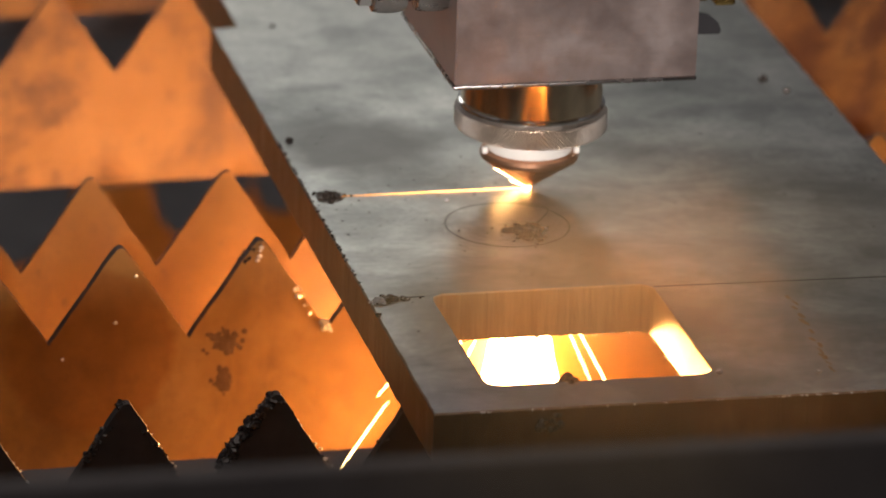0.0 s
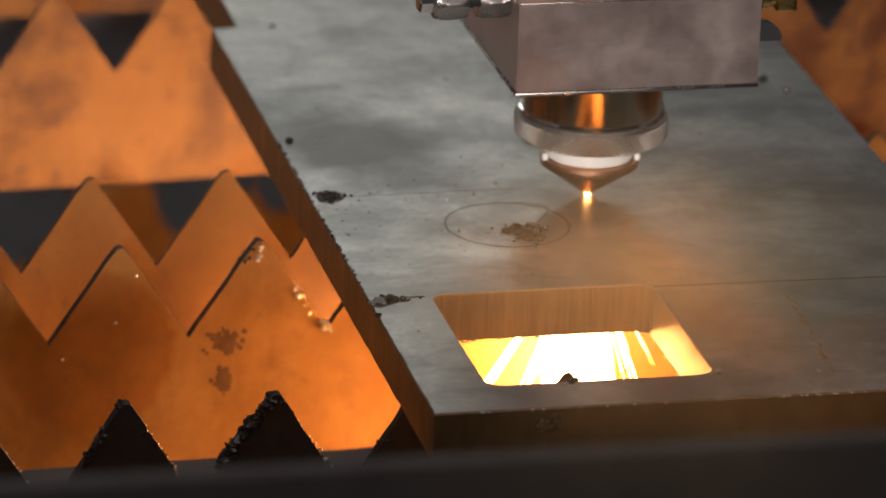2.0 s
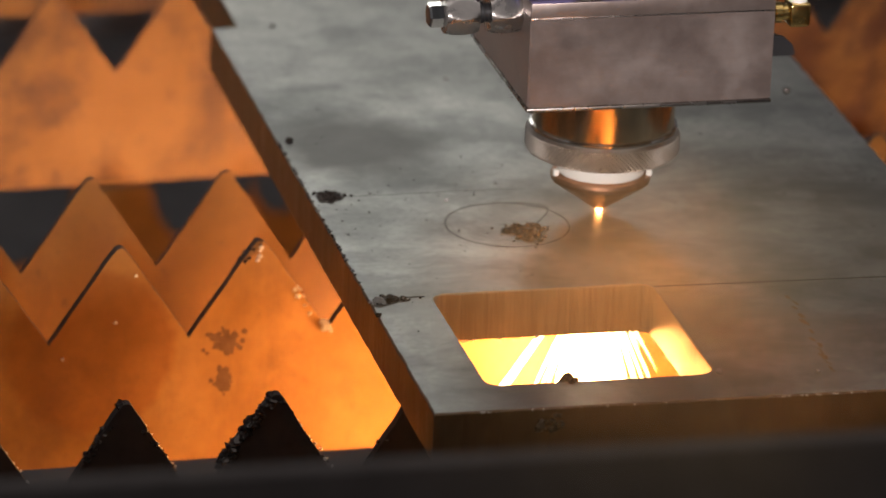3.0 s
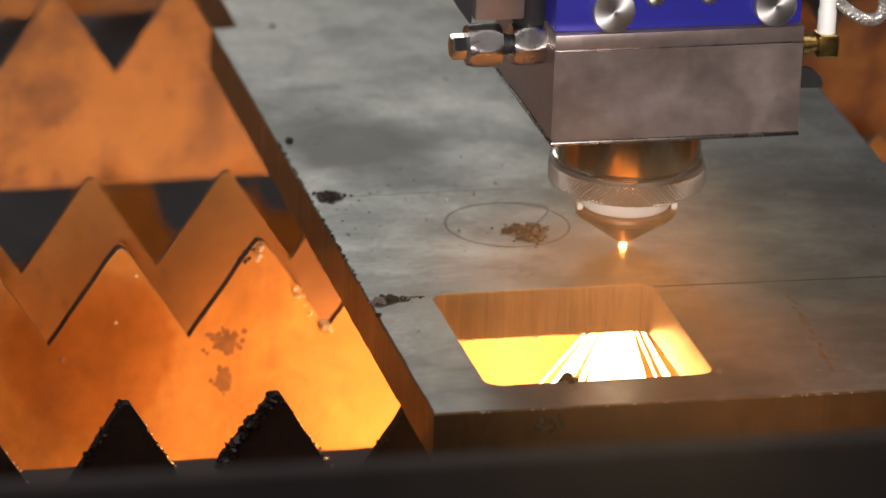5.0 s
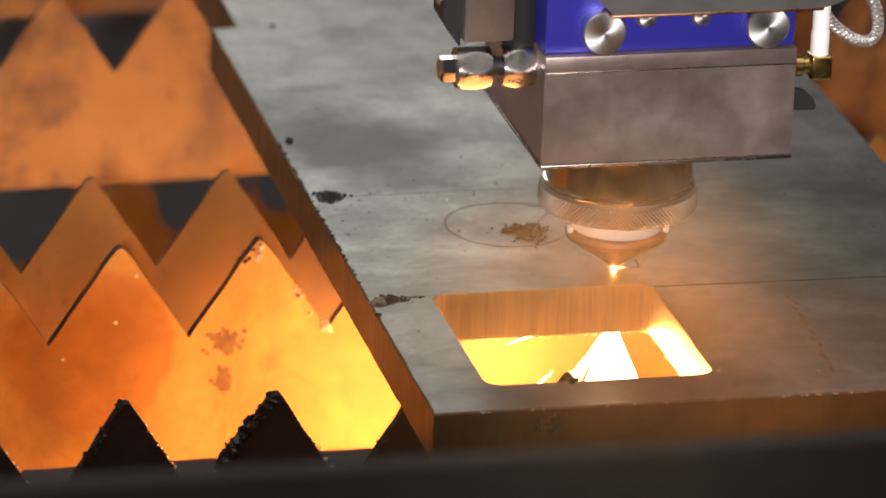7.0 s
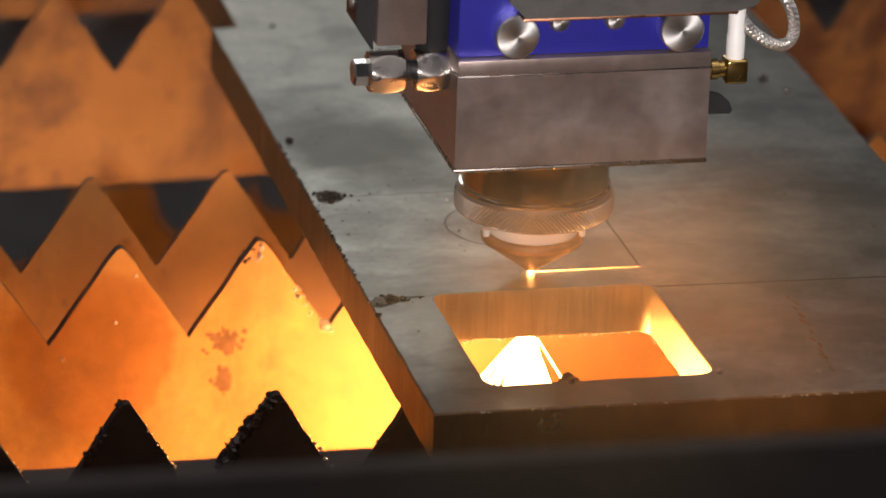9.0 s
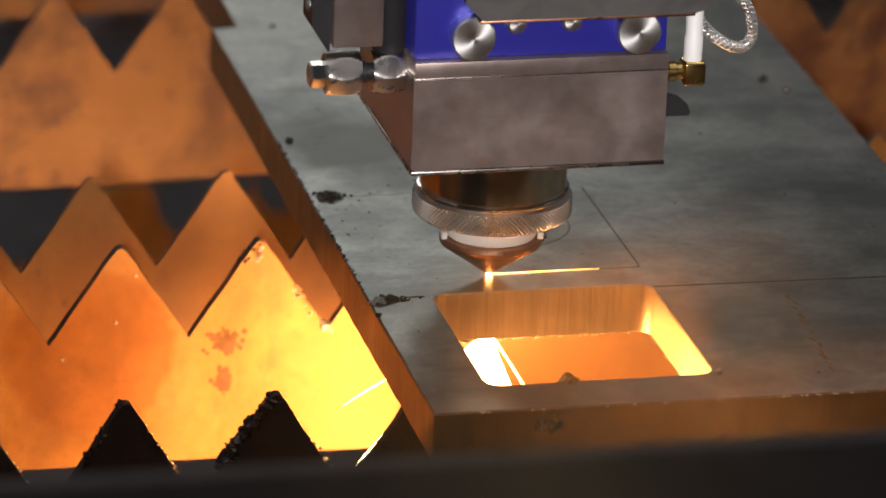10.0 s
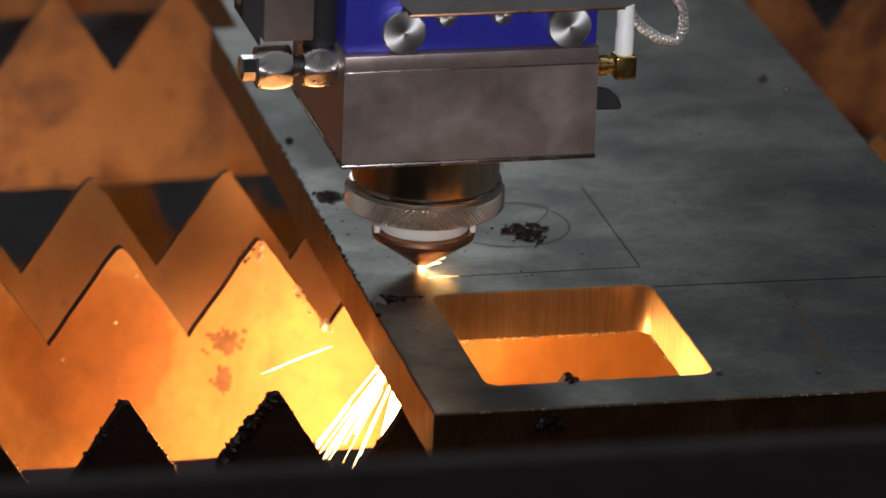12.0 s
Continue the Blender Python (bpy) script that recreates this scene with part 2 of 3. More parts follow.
# ---- mesh helpers (millimetres) ----
def mesh_of(name, bm, mats, smooth=None):
    """smooth: the angle in degrees under which faces are shaded as one."""
    bmesh.ops.scale(bm, vec=(0.001, 0.001, 0.001), verts=bm.verts)
    bmesh.ops.recalc_face_normals(bm, faces=bm.faces)
    if smooth:
        for f in bm.faces:
            f.smooth = True
        for e in bm.edges:
            if len(e.link_faces) == 2 and e.calc_face_angle(0) > radians(smooth):
                e.smooth = False
    me = bpy.data.meshes.new(name)
    bm.to_mesh(me)
    bm.free()
    for m in mats if isinstance(mats, (list, tuple)) else [mats]:
        me.materials.append(m)
    return me


def part(name, bm, material, parent, label="", smooth=35):
    ob = new(name, mesh_of(name, bm, material, smooth))
    ob.parent = parent
    return tagged(ob, label=label)


def thing(name, bm, material, label, category, group="", kind="", smooth=35):
    ob = new(name, mesh_of(name, bm, material, smooth))
    return tagged(ob, label, category, group, kind)


def empty(name, label, category, group="", kind=""):
    return tagged(new(name), label, category, group, kind)


def box(bm, x0, x1, y0, y1, z0, z1, bevel=0.0, seg=2):
    before = set(bm.verts)
    made = bmesh.ops.create_cube(bm, size=1)["verts"]
    for v in made:
        v.co = Vector((x0 + (v.co.x + 0.5) * (x1 - x0), y0 + (v.co.y + 0.5) * (y1 - y0), z0 + (v.co.z + 0.5) * (z1 - z0)))
    if bevel:
        edges = list({e for v in made for e in v.link_edges})
        bmesh.ops.bevel(bm, geom=edges, offset=bevel, segments=seg, affect="EDGES", profile=0.5)
    return [v for v in bm.verts if v not in before]


def lathe(bm, profile, axis="z", centre=(0, 0, 0), n=64):
    """profile: (radius, height) pairs; closed at its ends when the radius is 0."""
    rings = []
    for r, hgt in profile:
        ring = []
        for k in range(1 if r == 0 else n):
            a = 2 * math.pi * k / n
            p = (r * math.cos(a), r * math.sin(a), hgt)
            if axis == "x":
                p = (p[2], p[0], p[1])
            elif axis == "y":
                p = (p[0], p[2], p[1])
            ring.append(bm.verts.new(Vector(p) + Vector(centre)))
        rings.append(ring)
    for a, b in zip(rings, rings[1:]):
        for k in range(n):
            i, j = k, (k + 1) % n
            if len(a) == 1 and len(b) == 1:
                continue
            if len(a) == 1:
                bm.faces.new((a[0], b[i], b[j]))
            elif len(b) == 1:
                bm.faces.new((a[i], a[j], b[0]))
            else:
                bm.faces.new((a[i], a[j], b[j], b[i]))


def tube(bm, pts, radii, n=8):
    """A rod through pts with a radius at each."""
    rings = []
    for k, p in enumerate(pts):
        p = Vector(p)
        d = (Vector(pts[min(k + 1, len(pts) - 1)]) - Vector(pts[max(k - 1, 0)])).normalized()
        s = d.cross(Vector((0.13, 0.31, 0.94))).normalized()
        u = d.cross(s)
        rings.append([bm.verts.new(p + (s * math.cos(2 * math.pi * i / n) + u * math.sin(2 * math.pi * i / n)) * radii[k]) for i in range(n)])
    for a, b in zip(rings, rings[1:]):
        for i in range(n):
            j = (i + 1) % n
            bm.faces.new((a[i], a[j], b[j], b[i]))
    bm.faces.new(rings[0][::-1])
    bm.faces.new(rings[-1])


def blob(bm, centre, r, rng, squash=0.7, rough=0.25, sub=2):
    made = bmesh.ops.create_icosphere(bm, subdivisions=sub, radius=1)["verts"]
    off = Vector((rng.random() * 50, rng.random() * 50, rng.random() * 50))
    for v in made:
        k = 1 + rough * 2 * (noise.noise(v.co * 1.7 + off))
        v.co = Vector((v.co.x * k * r, v.co.y * k * r, v.co.z * k * r * squash)) + Vector(centre)


def prism(bm, outline, y0, y1):
    """A plain convex or stepped outline in x, z; faces at y0 and y1."""
    a = [bm.verts.new((x, y0, z)) for x, z in outline]
    b = [bm.verts.new((x, y1, z)) for x, z in outline]
    n = len(outline)
    for k in range(n):
        bm.faces.new((a[k], a[(k + 1) % n], b[(k + 1) % n], b[k]))
    bm.faces.new(a)
    bm.faces.new(b)


def sheet_strip(bm, top, bottom, y0, y1):
    """An upright sheet below the profile top (x, z), in columns down to bottom."""
    top = sorted(top)
    rows = [[bm.verts.new((x, y, h)) for y, h in ((y0, z), (y1, z), (y1, bottom), (y0, bottom))] for x, z in top]
    for a, b in zip(rows, rows[1:]):
        for i in range(4):
            j = (i + 1) % 4
            f = bm.faces.new((a[i], a[j], b[j], b[i]))
            # top edges take the second, darker material: their shade is in its colour
            f.material_index = 1 if i == 0 else 0
    bm.faces.new(rows[0])
    bm.faces.new(rows[-1])


# ---- the hall and the machine's bed ----
THICK = 14.3


def hall():
    for name, b in (("wall_north", (-4000, 4000, 5000, 5200, -900, 3600)), ("wall_south", (-4000, 4000, -5200, -5000, -900, 3600)),
                    ("wall_west", (-4200, -4000, -5200, 5200, -900, 3600)), ("wall_east", (4000, 4200, -5200, 5200, -900, 3600))):
        bm = bmesh.new()
        box(bm, *b)
        thing(name, bm, M_WALL, "plain grey plastered wall of the workshop", "wall", kind="structure")
    bm = bmesh.new()
    box(bm, -4200, 4200, -5200, 5200, -1000, -900)
    thing("floor", bm, M_FLOOR, "grey concrete workshop floor", "floor", kind="structure")
    bm = bmesh.new()
    box(bm, -4200, 4200, -5200, 5200, 3600, 3700)
    thing("ceiling", bm, M_WALL, "plain grey workshop ceiling", "ceiling", kind="structure")


def bed():
    """The collecting bin below the slats and the frame that holds them."""
    bin_ = empty("slag_bin", "sooty steel slag bin below the cutting slats", "bin", kind="structure")
    for name, b in (("bin_floor", (-700, 900, -60, 1250, -330, -322)), ("bin_wall", (-708, -700, -60, 1250, -330, -95)),
                    ("bin_wall", (900, 908, -60, 1250, -330, -95)), ("bin_wall", (-700, 900, 1250, 1258, -330, -95)),
                    ("bin_wall", (-700, 900, -60, -52, -330, -95))):
        bm = bmesh.new()
        box(bm, *b)
        part(name, bm, M_BIN, bin_)
    for b in ((-712, -699, -60, 1255, -95, -44), (899, 912, -60, 1255, -95, -44)):
        bm = bmesh.new()
        box(bm, *b, bevel=1)
        thing("slat_rail", bm, M_FRAME, "dark steel rail that holds the slats", "rail", group="rails of the bed", kind="structure")
    bm = bmesh.new()
    box(bm, -900, 1000, -306, -300, -900, 119.0, bevel=1)
    thing("front_bar", bm, M_FRAME, "soot-dark sheet edge along the front of the bed", "bar", kind="structure")
    # unseen panel added to keep the lamp's light off the bed's front
    bm = bmesh.new()
    box(bm, -1100, 1200, -756, -750, -900, 301, bevel=1)
    thing("lamp_shield", bm, M_PAINT, "unseen plain grey panel that blocks the lamp from the plate's front", "panel", kind="structure")
    for x in (-650, 850):
        for y in (0, 1200):
            bm = bmesh.new()
            box(bm, x - 40, x + 40, y - 40, y + 40, -900, -330, bevel=4)
            thing("bed_leg", bm, M_FRAME, "dark square steel leg under the bed", "leg", group="legs of the bed", kind="structure")


PITCH = 41.5


def slat_outline(x0, x1, tip_x, seed, tip=-THICK, valley=-43.5, wear=0.5, worn=()):
    """A saw-toothed strip; each flank gets small nicks and each tip is blunted by heat."""
    rng = random.Random(seed)
    pts = []
    k0, k1 = math.floor((x0 - tip_x) / PITCH), math.ceil((x1 - tip_x) / PITCH)
    for k in range(k0, k1 + 1):
        cx = tip_x + k * PITCH
        drop = 0.0
        for wx, w in worn:
            if abs(cx - wx) < 12:
                drop = w
        h0 = tip - drop
        steps = 9
        pts.append((cx - PITCH / 2, valley + rng.uniform(-0.5, 0.5)))
        for s in range(1, steps):
            f = s / steps
            pts.append((cx - PITCH / 2 + f * (PITCH / 2 - 1.2) + rng.uniform(-wear, wear) * 0.6, valley + f * (h0 - valley) + rng.uniform(-wear, wear) * 0.6))
        pts.append((cx - 1.1, h0 - 0.5 * rng.random()))
        pts.append((cx + rng.uniform(-0.3, 0.3), h0))
        pts.append((cx + 1.2, h0 - 0.7 * rng.random()))
        for s in range(1, steps):
            f = 1 - s / steps
            pts.append((cx + PITCH / 2 - f * (PITCH / 2 - 1.2) + rng.uniform(-wear, wear) * 0.6, valley + f * (h0 - valley) + rng.uniform(-wear, wear) * 0.6))
    return [p for p in pts if x0 < p[0] < x1]


def slat(y, tip_x, seed, label, wear=0.25, thick=1.6, sheet_steel=None, skew=1.2, **kw):
    """Sheet with its front face at y."""
    bm = bmesh.new()
    sheet_strip(bm, slat_outline(-698, 898, tip_x, seed, wear=wear, **kw), -82.0, y, y + thick)
    ob = thing("support_slat", bm, [sheet_steel or M_SLAT, M_SOOT_SHADE], label, "slat", group="slats of the cutting bed", smooth=30)
    # the slats stand a little askew to the plate: turned about the plate's corner
    ob.matrix_basis = Matrix.Translation((0, y * 0.001, 0)) @ pose(0, 0, 0, 0, 0, skew) @ Matrix.Translation((0, -y * 0.001, 0))
    return ob


def slag_on_flank(owner, y, a, b, n, seed, r=1.1, material=None, name="slag_crust"):
    """Lumps of dross along a tooth's flank from a to b (x, z)."""
    rng = random.Random(seed)
    bm = bmesh.new()
    for k in range(n):
        f = (k + rng.random()) / n
        blob(bm, (a[0] + f * (b[0] - a[0]) + rng.uniform(-.5, .5), y + rng.uniform(0.0, 3.0), a[1] + f * (b[1] - a[1]) + rng.uniform(-.5, .5)),
             r * rng.uniform(0.3, 1.0), rng, 0.85, 0.55, 2)
    return tagged(part(name, bm, material or M_SLAG, owner), kind="stuff")


def scorch(x, z, w, hgt, y, seed):
    """A soft-edged crust of small thin flakes on a sheet's front face."""
    rng = random.Random(seed)
    bm = bmesh.new()
    for k in range(150):
        cx, cz = x + max(-1.9, min(1.9, rng.gauss(0, 0.40))) * w, z + max(-1.9, min(1.9, rng.gauss(0, 0.40))) * hgt
        r, turn = rng.uniform(0.35, 1.0), rng.uniform(0, 6.28)
        ring = [bm.verts.new((cx + r * rng.uniform(0.7, 1.2) * math.cos(turn + q * 1.047), y - 0.02, cz + r * rng.uniform(0.7, 1.2) * math.sin(turn + q * 1.047))) for q in range(6)]
        mid = bm.verts.new((cx, y - 0.05 - 0.001 * k, cz))
        for q in range(6):
            bm.faces.new((ring[q], ring[(q + 1) % 6], mid))
    return bm


def slats():
    # the front slat's backlit shade is put into its dark colour
    s_a = slat(53.6, -31.0, 11, "sooty saw-toothed steel slat crusted with dross, darkened for its backlit side", wear=0.45, valley=-46.0, thick=3.2, sheet_steel=M_SOOT_SHADE)
    slag_on_flank(s_a, 53.6, (-31.5, -15.0), (-46, -35), 60, 1, 1.75)
    slag_on_flank(s_a, 53.6, (-30.5, -15.5), (-14, -39), 26, 2, 0.8)
    slag_on_flank(s_a, 53.6, (-72.8, -15.0), (-83, -30), 40, 3, 1.3)
    slag_on_flank(s_a, 53.6, (-72, -15.5), (-58, -36), 26, 4, 0.9)
    slag_on_flank(s_a, 53.6, (10, -16), (-5, -37), 20, 5, 0.8)
    # light-coloured beads added along the flanks for the fire's rim-light glints
    slag_on_flank(s_a, 54.6, (-29.8, -16.0), (-13, -39.5), 16, 21, 0.6, M_BEAD, "melted_bead")
    slag_on_flank(s_a, 54.6, (-71.4, -16.0), (-55, -39.5), 14, 22, 0.6, M_BEAD, "melted_bead")
    slag_on_flank(s_a, 54.6, (-106, -26.0), (-96, -40), 9, 23, 0.6, M_BEAD, "melted_bead")
    slag_on_flank(s_a, 54.0, (-31.8, -15.5), (-44, -33), 14, 24, 0.7, M_BEAD, "melted_bead")
    s_b = slat(169.5, -11.7, 12, "heat-tinted brown saw-toothed steel slat with melted beads", thick=3.2, sheet_steel=M_TINTED)
    slag_on_flank(s_b, 169.5, (-11.5, -15), (-17, -22), 22, 6, 1.2)
    slag_on_flank(s_b, 168.6, (-11.0, -15.5), (-12.5, -21), 8, 16, 0.9, M_BEAD, "melted_bead")
    slag_on_flank(s_b, 169.0, (-1.5, -29), (4, -38), 14, 7, 1.0, M_BEAD, "melted_bead")
    slag_on_flank(s_b, 169.0, (6.5, -41.0), (10.5, -43.5), 12, 8, 1.4, M_BEAD, "melted_bead")
    for x, z, w, hgt, seed in ((-21.6, -45.6, 5.2, 3.6, 1), (-21.8, -57.0, 2.6, 4.2, 2)):
        tagged(part("scorch_mark", scorch(x, z, w, hgt, 169.5, seed), M_SCORCH, s_b, "dark brown scorch mark"), kind="stuff")
    # a few light beads added for glints on the sheet's face
    rng = random.Random(61)
    for x, z in ((-54.4, -37.2), (-69.8, -47.8), (-48.5, -23.0)):
        bm = bmesh.new()
        blob(bm, (x, 169.3, z), rng.uniform(0.4, 0.65), rng, 0.9, 0.3, 2)
        part("melted_bead", bm, M_BEAD, s_b)
    slat(228.2, -10.4, 13, "thin brown saw-toothed steel slat with clean edges", wear=0.12, thick=1.9, sheet_steel=M_BROWN, skew=1.8)
    slat(404.0, 8.4, 14, "smoke-stained orange-brown saw-toothed steel slat", wear=0.25, sheet_steel=M_SMOKED, skew=2.4)
    slat(580.0, 20.0, 15, "smoke-stained saw-toothed steel slat at the back of the bed", wear=0.25, sheet_steel=M_SMOKED, skew=2.4)
    # baffle standing on the bin's floor, with round bays in its top
    bays = ((26.0, 27.0), (108.0, 21.0), (142.0, 11.5), (-60.0, 22.0), (205.0, 18.0), (270.0, 24.0))
    top = []
    x = -698.0
    while x < 898:
        z = -250.0
        for cx, r in bays:
            if abs(x - cx) < r:
                z = min(z, -252.0 - math.sqrt(r * r - (x - cx) ** 2) * 1.2)
        top.append((x, z))
        x += 1.6
    bm = bmesh.new()
    sheet_strip(bm, top, -322.0, 850.0, 853.0)
    thing("bin_baffle", bm, [M_SLAT, M_SOOT_SHADE], "brown steel baffle with round bays standing in the slag bin", "baffle", kind="structure")


# ---- the plate ----
def rounded(x0, x1, y0, y1, r, n=7):
    pts = []
    for cx, cy, a0 in ((x1 - r, y1 - r, 0), (x0 + r, y1 - r, 90), (x0 + r, y0 + r, 180), (x1 - r, y0 + r, 270)):
        for k in range(n + 1):
            a = radians(a0 + 90 * k / n)
            pts.append((cx + r * math.cos(a), cy + r * math.sin(a)))
    return pts


def densify(pts, step, jitter, rng):
    out = []
    for a, b in zip(pts, pts[1:] + pts[:1]):
        d = math.dist(a, b)
        k = max(1, int(d / step))
        for i in range(k):
            f = i / k
            j = jitter if i else 0
            out.append((a[0] + f * (b[0] - a[0]) + rng.uniform(-j, j), a[1] + f * (b[1] - a[1]) + rng.uniform(-j, j)))
    return out


WINDOW = (18.8, 81.9, 17.2, 84.5)


def steel_sheet():
    rng = random.Random(3)
    outer = [(0.0, 0.0), (178.0, -1.2), (179.5, 470.0), (11.5, 470.0), (10.8, 320.0), (2.4, 318.6)]
    outer = densify(outer, 3.0, 0.16, rng)
    inner = densify(rounded(*WINDOW, 4.5), 3.0, 0.05, rng)
    levels = [(-THICK, 0.5), (-THICK + 0.7, 0.0), (-0.45, 0.0), (0.0, 0.45)]
    bm = bmesh.new()

    def inset(loop, d):
        n = len(loop)
        out = []
        for k in range(n):
            p, q = Vector(loop[k - 1]), Vector(loop[(k + 1) % n])
            t = (q - p).normalized()
            out.append((loop[k][0] - t.y * d, loop[k][1] + t.x * d))
        return out

    caps = {}
    for which, loop in (("outer", outer), ("inner", inner)):
        rings = []
        for z, d in levels:
            rings.append([bm.verts.new((x, y, z)) for x, y in inset(loop, d if which == "outer" else -d * 0.6)])
        for a, b in zip(rings, rings[1:]):
            for k in range(len(a)):
                f = bm.faces.new((a[k], a[(k + 1) % len(a)], b[(k + 1) % len(a)], b[k]))
                f.material_index = 1 if which == "outer" else 2
        caps[which] = rings
    for level in (0, -1):
        loops = [caps["outer"][level], caps["inner"][level]]
        edges = []
        for ring in loops:
            for k in range(len(ring)):
                edges.append(bm.edges.get((ring[k], ring[(k + 1) % len(ring)])))
        bmesh.ops.triangle_fill(bm, edges=edges, use_beauty=True, use_dissolve=False)
    ob = thing("steel_plate", bm, [M_PLATE, M_CUT, M_FRESH], "thick grey mill-scaled steel plate with a rectangular cut-out on slats", "plate", smooth=25)
    return ob


def strip(points, width, z, lift=0.06):
    """A thin ribbon on the plate through points (x, y)."""
    bm = bmesh.new()
    n = len(points)
    rows = []
    for k, p in enumerate(points):
        d = (Vector(points[min(k + 1, n - 1)]) - Vector(points[max(k - 1, 0)])).normalized()
        s = Vector((-d.y, d.x)) * width / 2
        rows.append([bm.verts.new((p[0] + s.x, p[1] + s.y, z)), bm.verts.new((p[0] - s.x, p[1] - s.y, z)),
                     bm.verts.new((p[0] - s.x, p[1] - s.y, z + lift)), bm.verts.new((p[0] + s.x, p[1] + s.y, z + lift))])
    for a, b in zip(rows, rows[1:]):
        for i in range(4):
            j = (i + 1) % 4
            bm.faces.new((a[i], a[j], b[j], b[i]))
    bm.faces.new(rows[0])
    bm.faces.new(rows[-1][::-1])
    return bm


def plate_details(sheet):
    rng = random.Random(8)
    wob = lambda pts, j: [(x + rng.uniform(-j, j), y + rng.uniform(-j, j)) for x, y in pts]
    line = [(3 + k * 2.0, 83.6 - k * 2.0 * 0.0195) for k in range(8)]
    part("old_kerf", strip(wob(line, 0.05), 0.7, 0.0), M_KERF, sheet, "old dark cut line")
    line = [(82.5 + k * 3.0, 82.0 - k * 3.0 * 0.021) for k in range(33)]
    part("old_kerf", strip(wob(line, 0.06), 0.6, 0.0), M_KERF, sheet, "old dark cut line")
    # kerf of the leg that ran in from the plate's edge
    line = [(10 + k * 2.0, 164.4) for k in range(29)]
    part("fresh_kerf", strip(wob(line, 0.03), 0.2, 0.0, 0.03), M_KERF, sheet, "fresh thin cut line")
    arc = [(53.3 + 17.9 * math.cos(a), 135.5 + 17.9 * math.sin(a)) for a in [k * 2 * math.pi / 72 for k in range(73)]]
    part("scribed_circle", strip(arc, 0.32, 0.0, 0.04), M_KERF, sheet, "thin circle burnt into the plate")
    hook = [(58, 153.2), (62, 152.5), (66, 150.6), (68.3, 147.5), (67.2, 143.4), (64.0, 138.4), (60.5, 133.5)]
    part("scribed_hook", strip(hook, 0.3, 0.0, 0.04), M_KERF, sheet)
    for k in range(13):
        y0 = 70 - k * 4.4 + rng.uniform(-1, 1)
        x0 = 118.0 - k * 0.35 + rng.uniform(-0.8, 0.8)
        run = rng.uniform(1.2, 4.0)
        part("rust_stain", strip(wob([(x0 + 0.12 * q, y0 - q * run / 5) for q in range(6)], 0.35), rng.uniform(0.5, 1.5), 0.0, 0.02), M_RUSTLINE, sheet, "ochre rust stain")
    for n, (cx, cy, sx, sy, cnt, r, mat) in enumerate(((57.4, 128.4, 7.5, 9.0, 170, 1.25, M_SLAG), (7.0, 164.2, 6.0, 4.2, 90, 1.15, M_SLAG),
                                                       (6.5, 82.2, 6.5, 3.4, 80, 0.9, M_SLAG), (3.0, 80.6, 3.2, 3.6, 26, 0.85, M_BEAD))):
        bm = bmesh.new()
        for k in range(cnt):
            a, q = rng.uniform(0, 6.283), abs(rng.gauss(0, 0.42))
            lump = 1 + 0.35 * math.sin(3 * a + n) + 0.25 * math.sin(7 * a)
            x, y = cx + q * sx * lump * math.cos(a), cy + q * sy * lump * math.sin(a)
            rr = r * rng.uniform(0.5, 1.1) * max(0.35, 1.4 - 1.2 * q)
            blob(bm, (max(x, 0.4), y, rr * 0.3), rr * 1.1, rng, 0.68, 0.5, 2)
        thing("slag_heap", bm, mat, "crusty dark heap of spatter slag on the plate", "slag", group="slag on the plate", kind="stuff")
    for x, y, r, mat in ((162.8, 248.6, 1.6, M_SLAG), (167.2, 237.4, 1.2, M_SLAG), (40.4, 157.0, 0.7, M_BEAD), (82.9, 17.0, 1.1, M_BEAD),
                         (5.5, 213.0, 1.2, M_SLAG), (0.9, 70.5, 0.9, M_SLAG), (22.0, 318.0, 0.8, M_SLAG), (65.0, 262.0, 0.7, M_BEAD), (110, 14, 0.7, M_BEAD)):
        bm = bmesh.new()
        blob(bm, (x, y, r * 0.45), r, rng, 0.7, 0.25, 2)
        thing("spatter_bead", bm, mat, "small round spatter bead stuck to the plate", "slag", group="beads on the plate")
    # fine spatter strewn over the plate
    bm = bmesh.new()
    for k in range(130):
        x, y = (rng.uniform(3, 176), rng.uniform(4, 330)) if k % 2 else (rng.uniform(2, 60), rng.gauss(150, 30))
        if WINDOW[0] - 1 < x < WINDOW[1] + 1 and WINDOW[2] - 1 < y < WINDOW[3] + 1:
            continue
        r = rng.uniform(0.12, 0.36)
        blob(bm, (x, y, r * 0.4), r, rng, 0.6, 0.3, 1)
    tagged(part("fine_spatter", bm, M_SLAG, sheet), kind="stuff")
    # beads of dross hanging under the far and side walls of the cut-out
    bm = bmesh.new()
    for k in range(90):
        if k % 3:
            x, y = rng.uniform(20, 78), 84.2 + rng.uniform(-0.1, 0.3)
        else:
            x, y = 81.7 + rng.uniform(-0.1, 0.3), rng.uniform(20, 80)
        blob(bm, (x, y, -THICK + rng.uniform(-0.3, 0.2)), rng.uniform(0.15, 0.45), rng, 0.9, 0.4, 1)
    tagged(part("dross_fringe", bm, M_BEAD, sheet, "row of small bright dross beads"), kind="stuff")
    # dross standing on the window's near edge
    bm = bmesh.new()
    for k in range(14):
        blob(bm, (41.5 + rng.gauss(0, 1.1), 17.6 + rng.gauss(0, 0.5), -1.6 + rng.random() * 2.3), rng.uniform(0.6, 1.4), rng, 0.9, 0.3, 1)
    part("dross_lump", bm, M_SLAG, sheet, "dark lump of dross on the cut-out's edge")
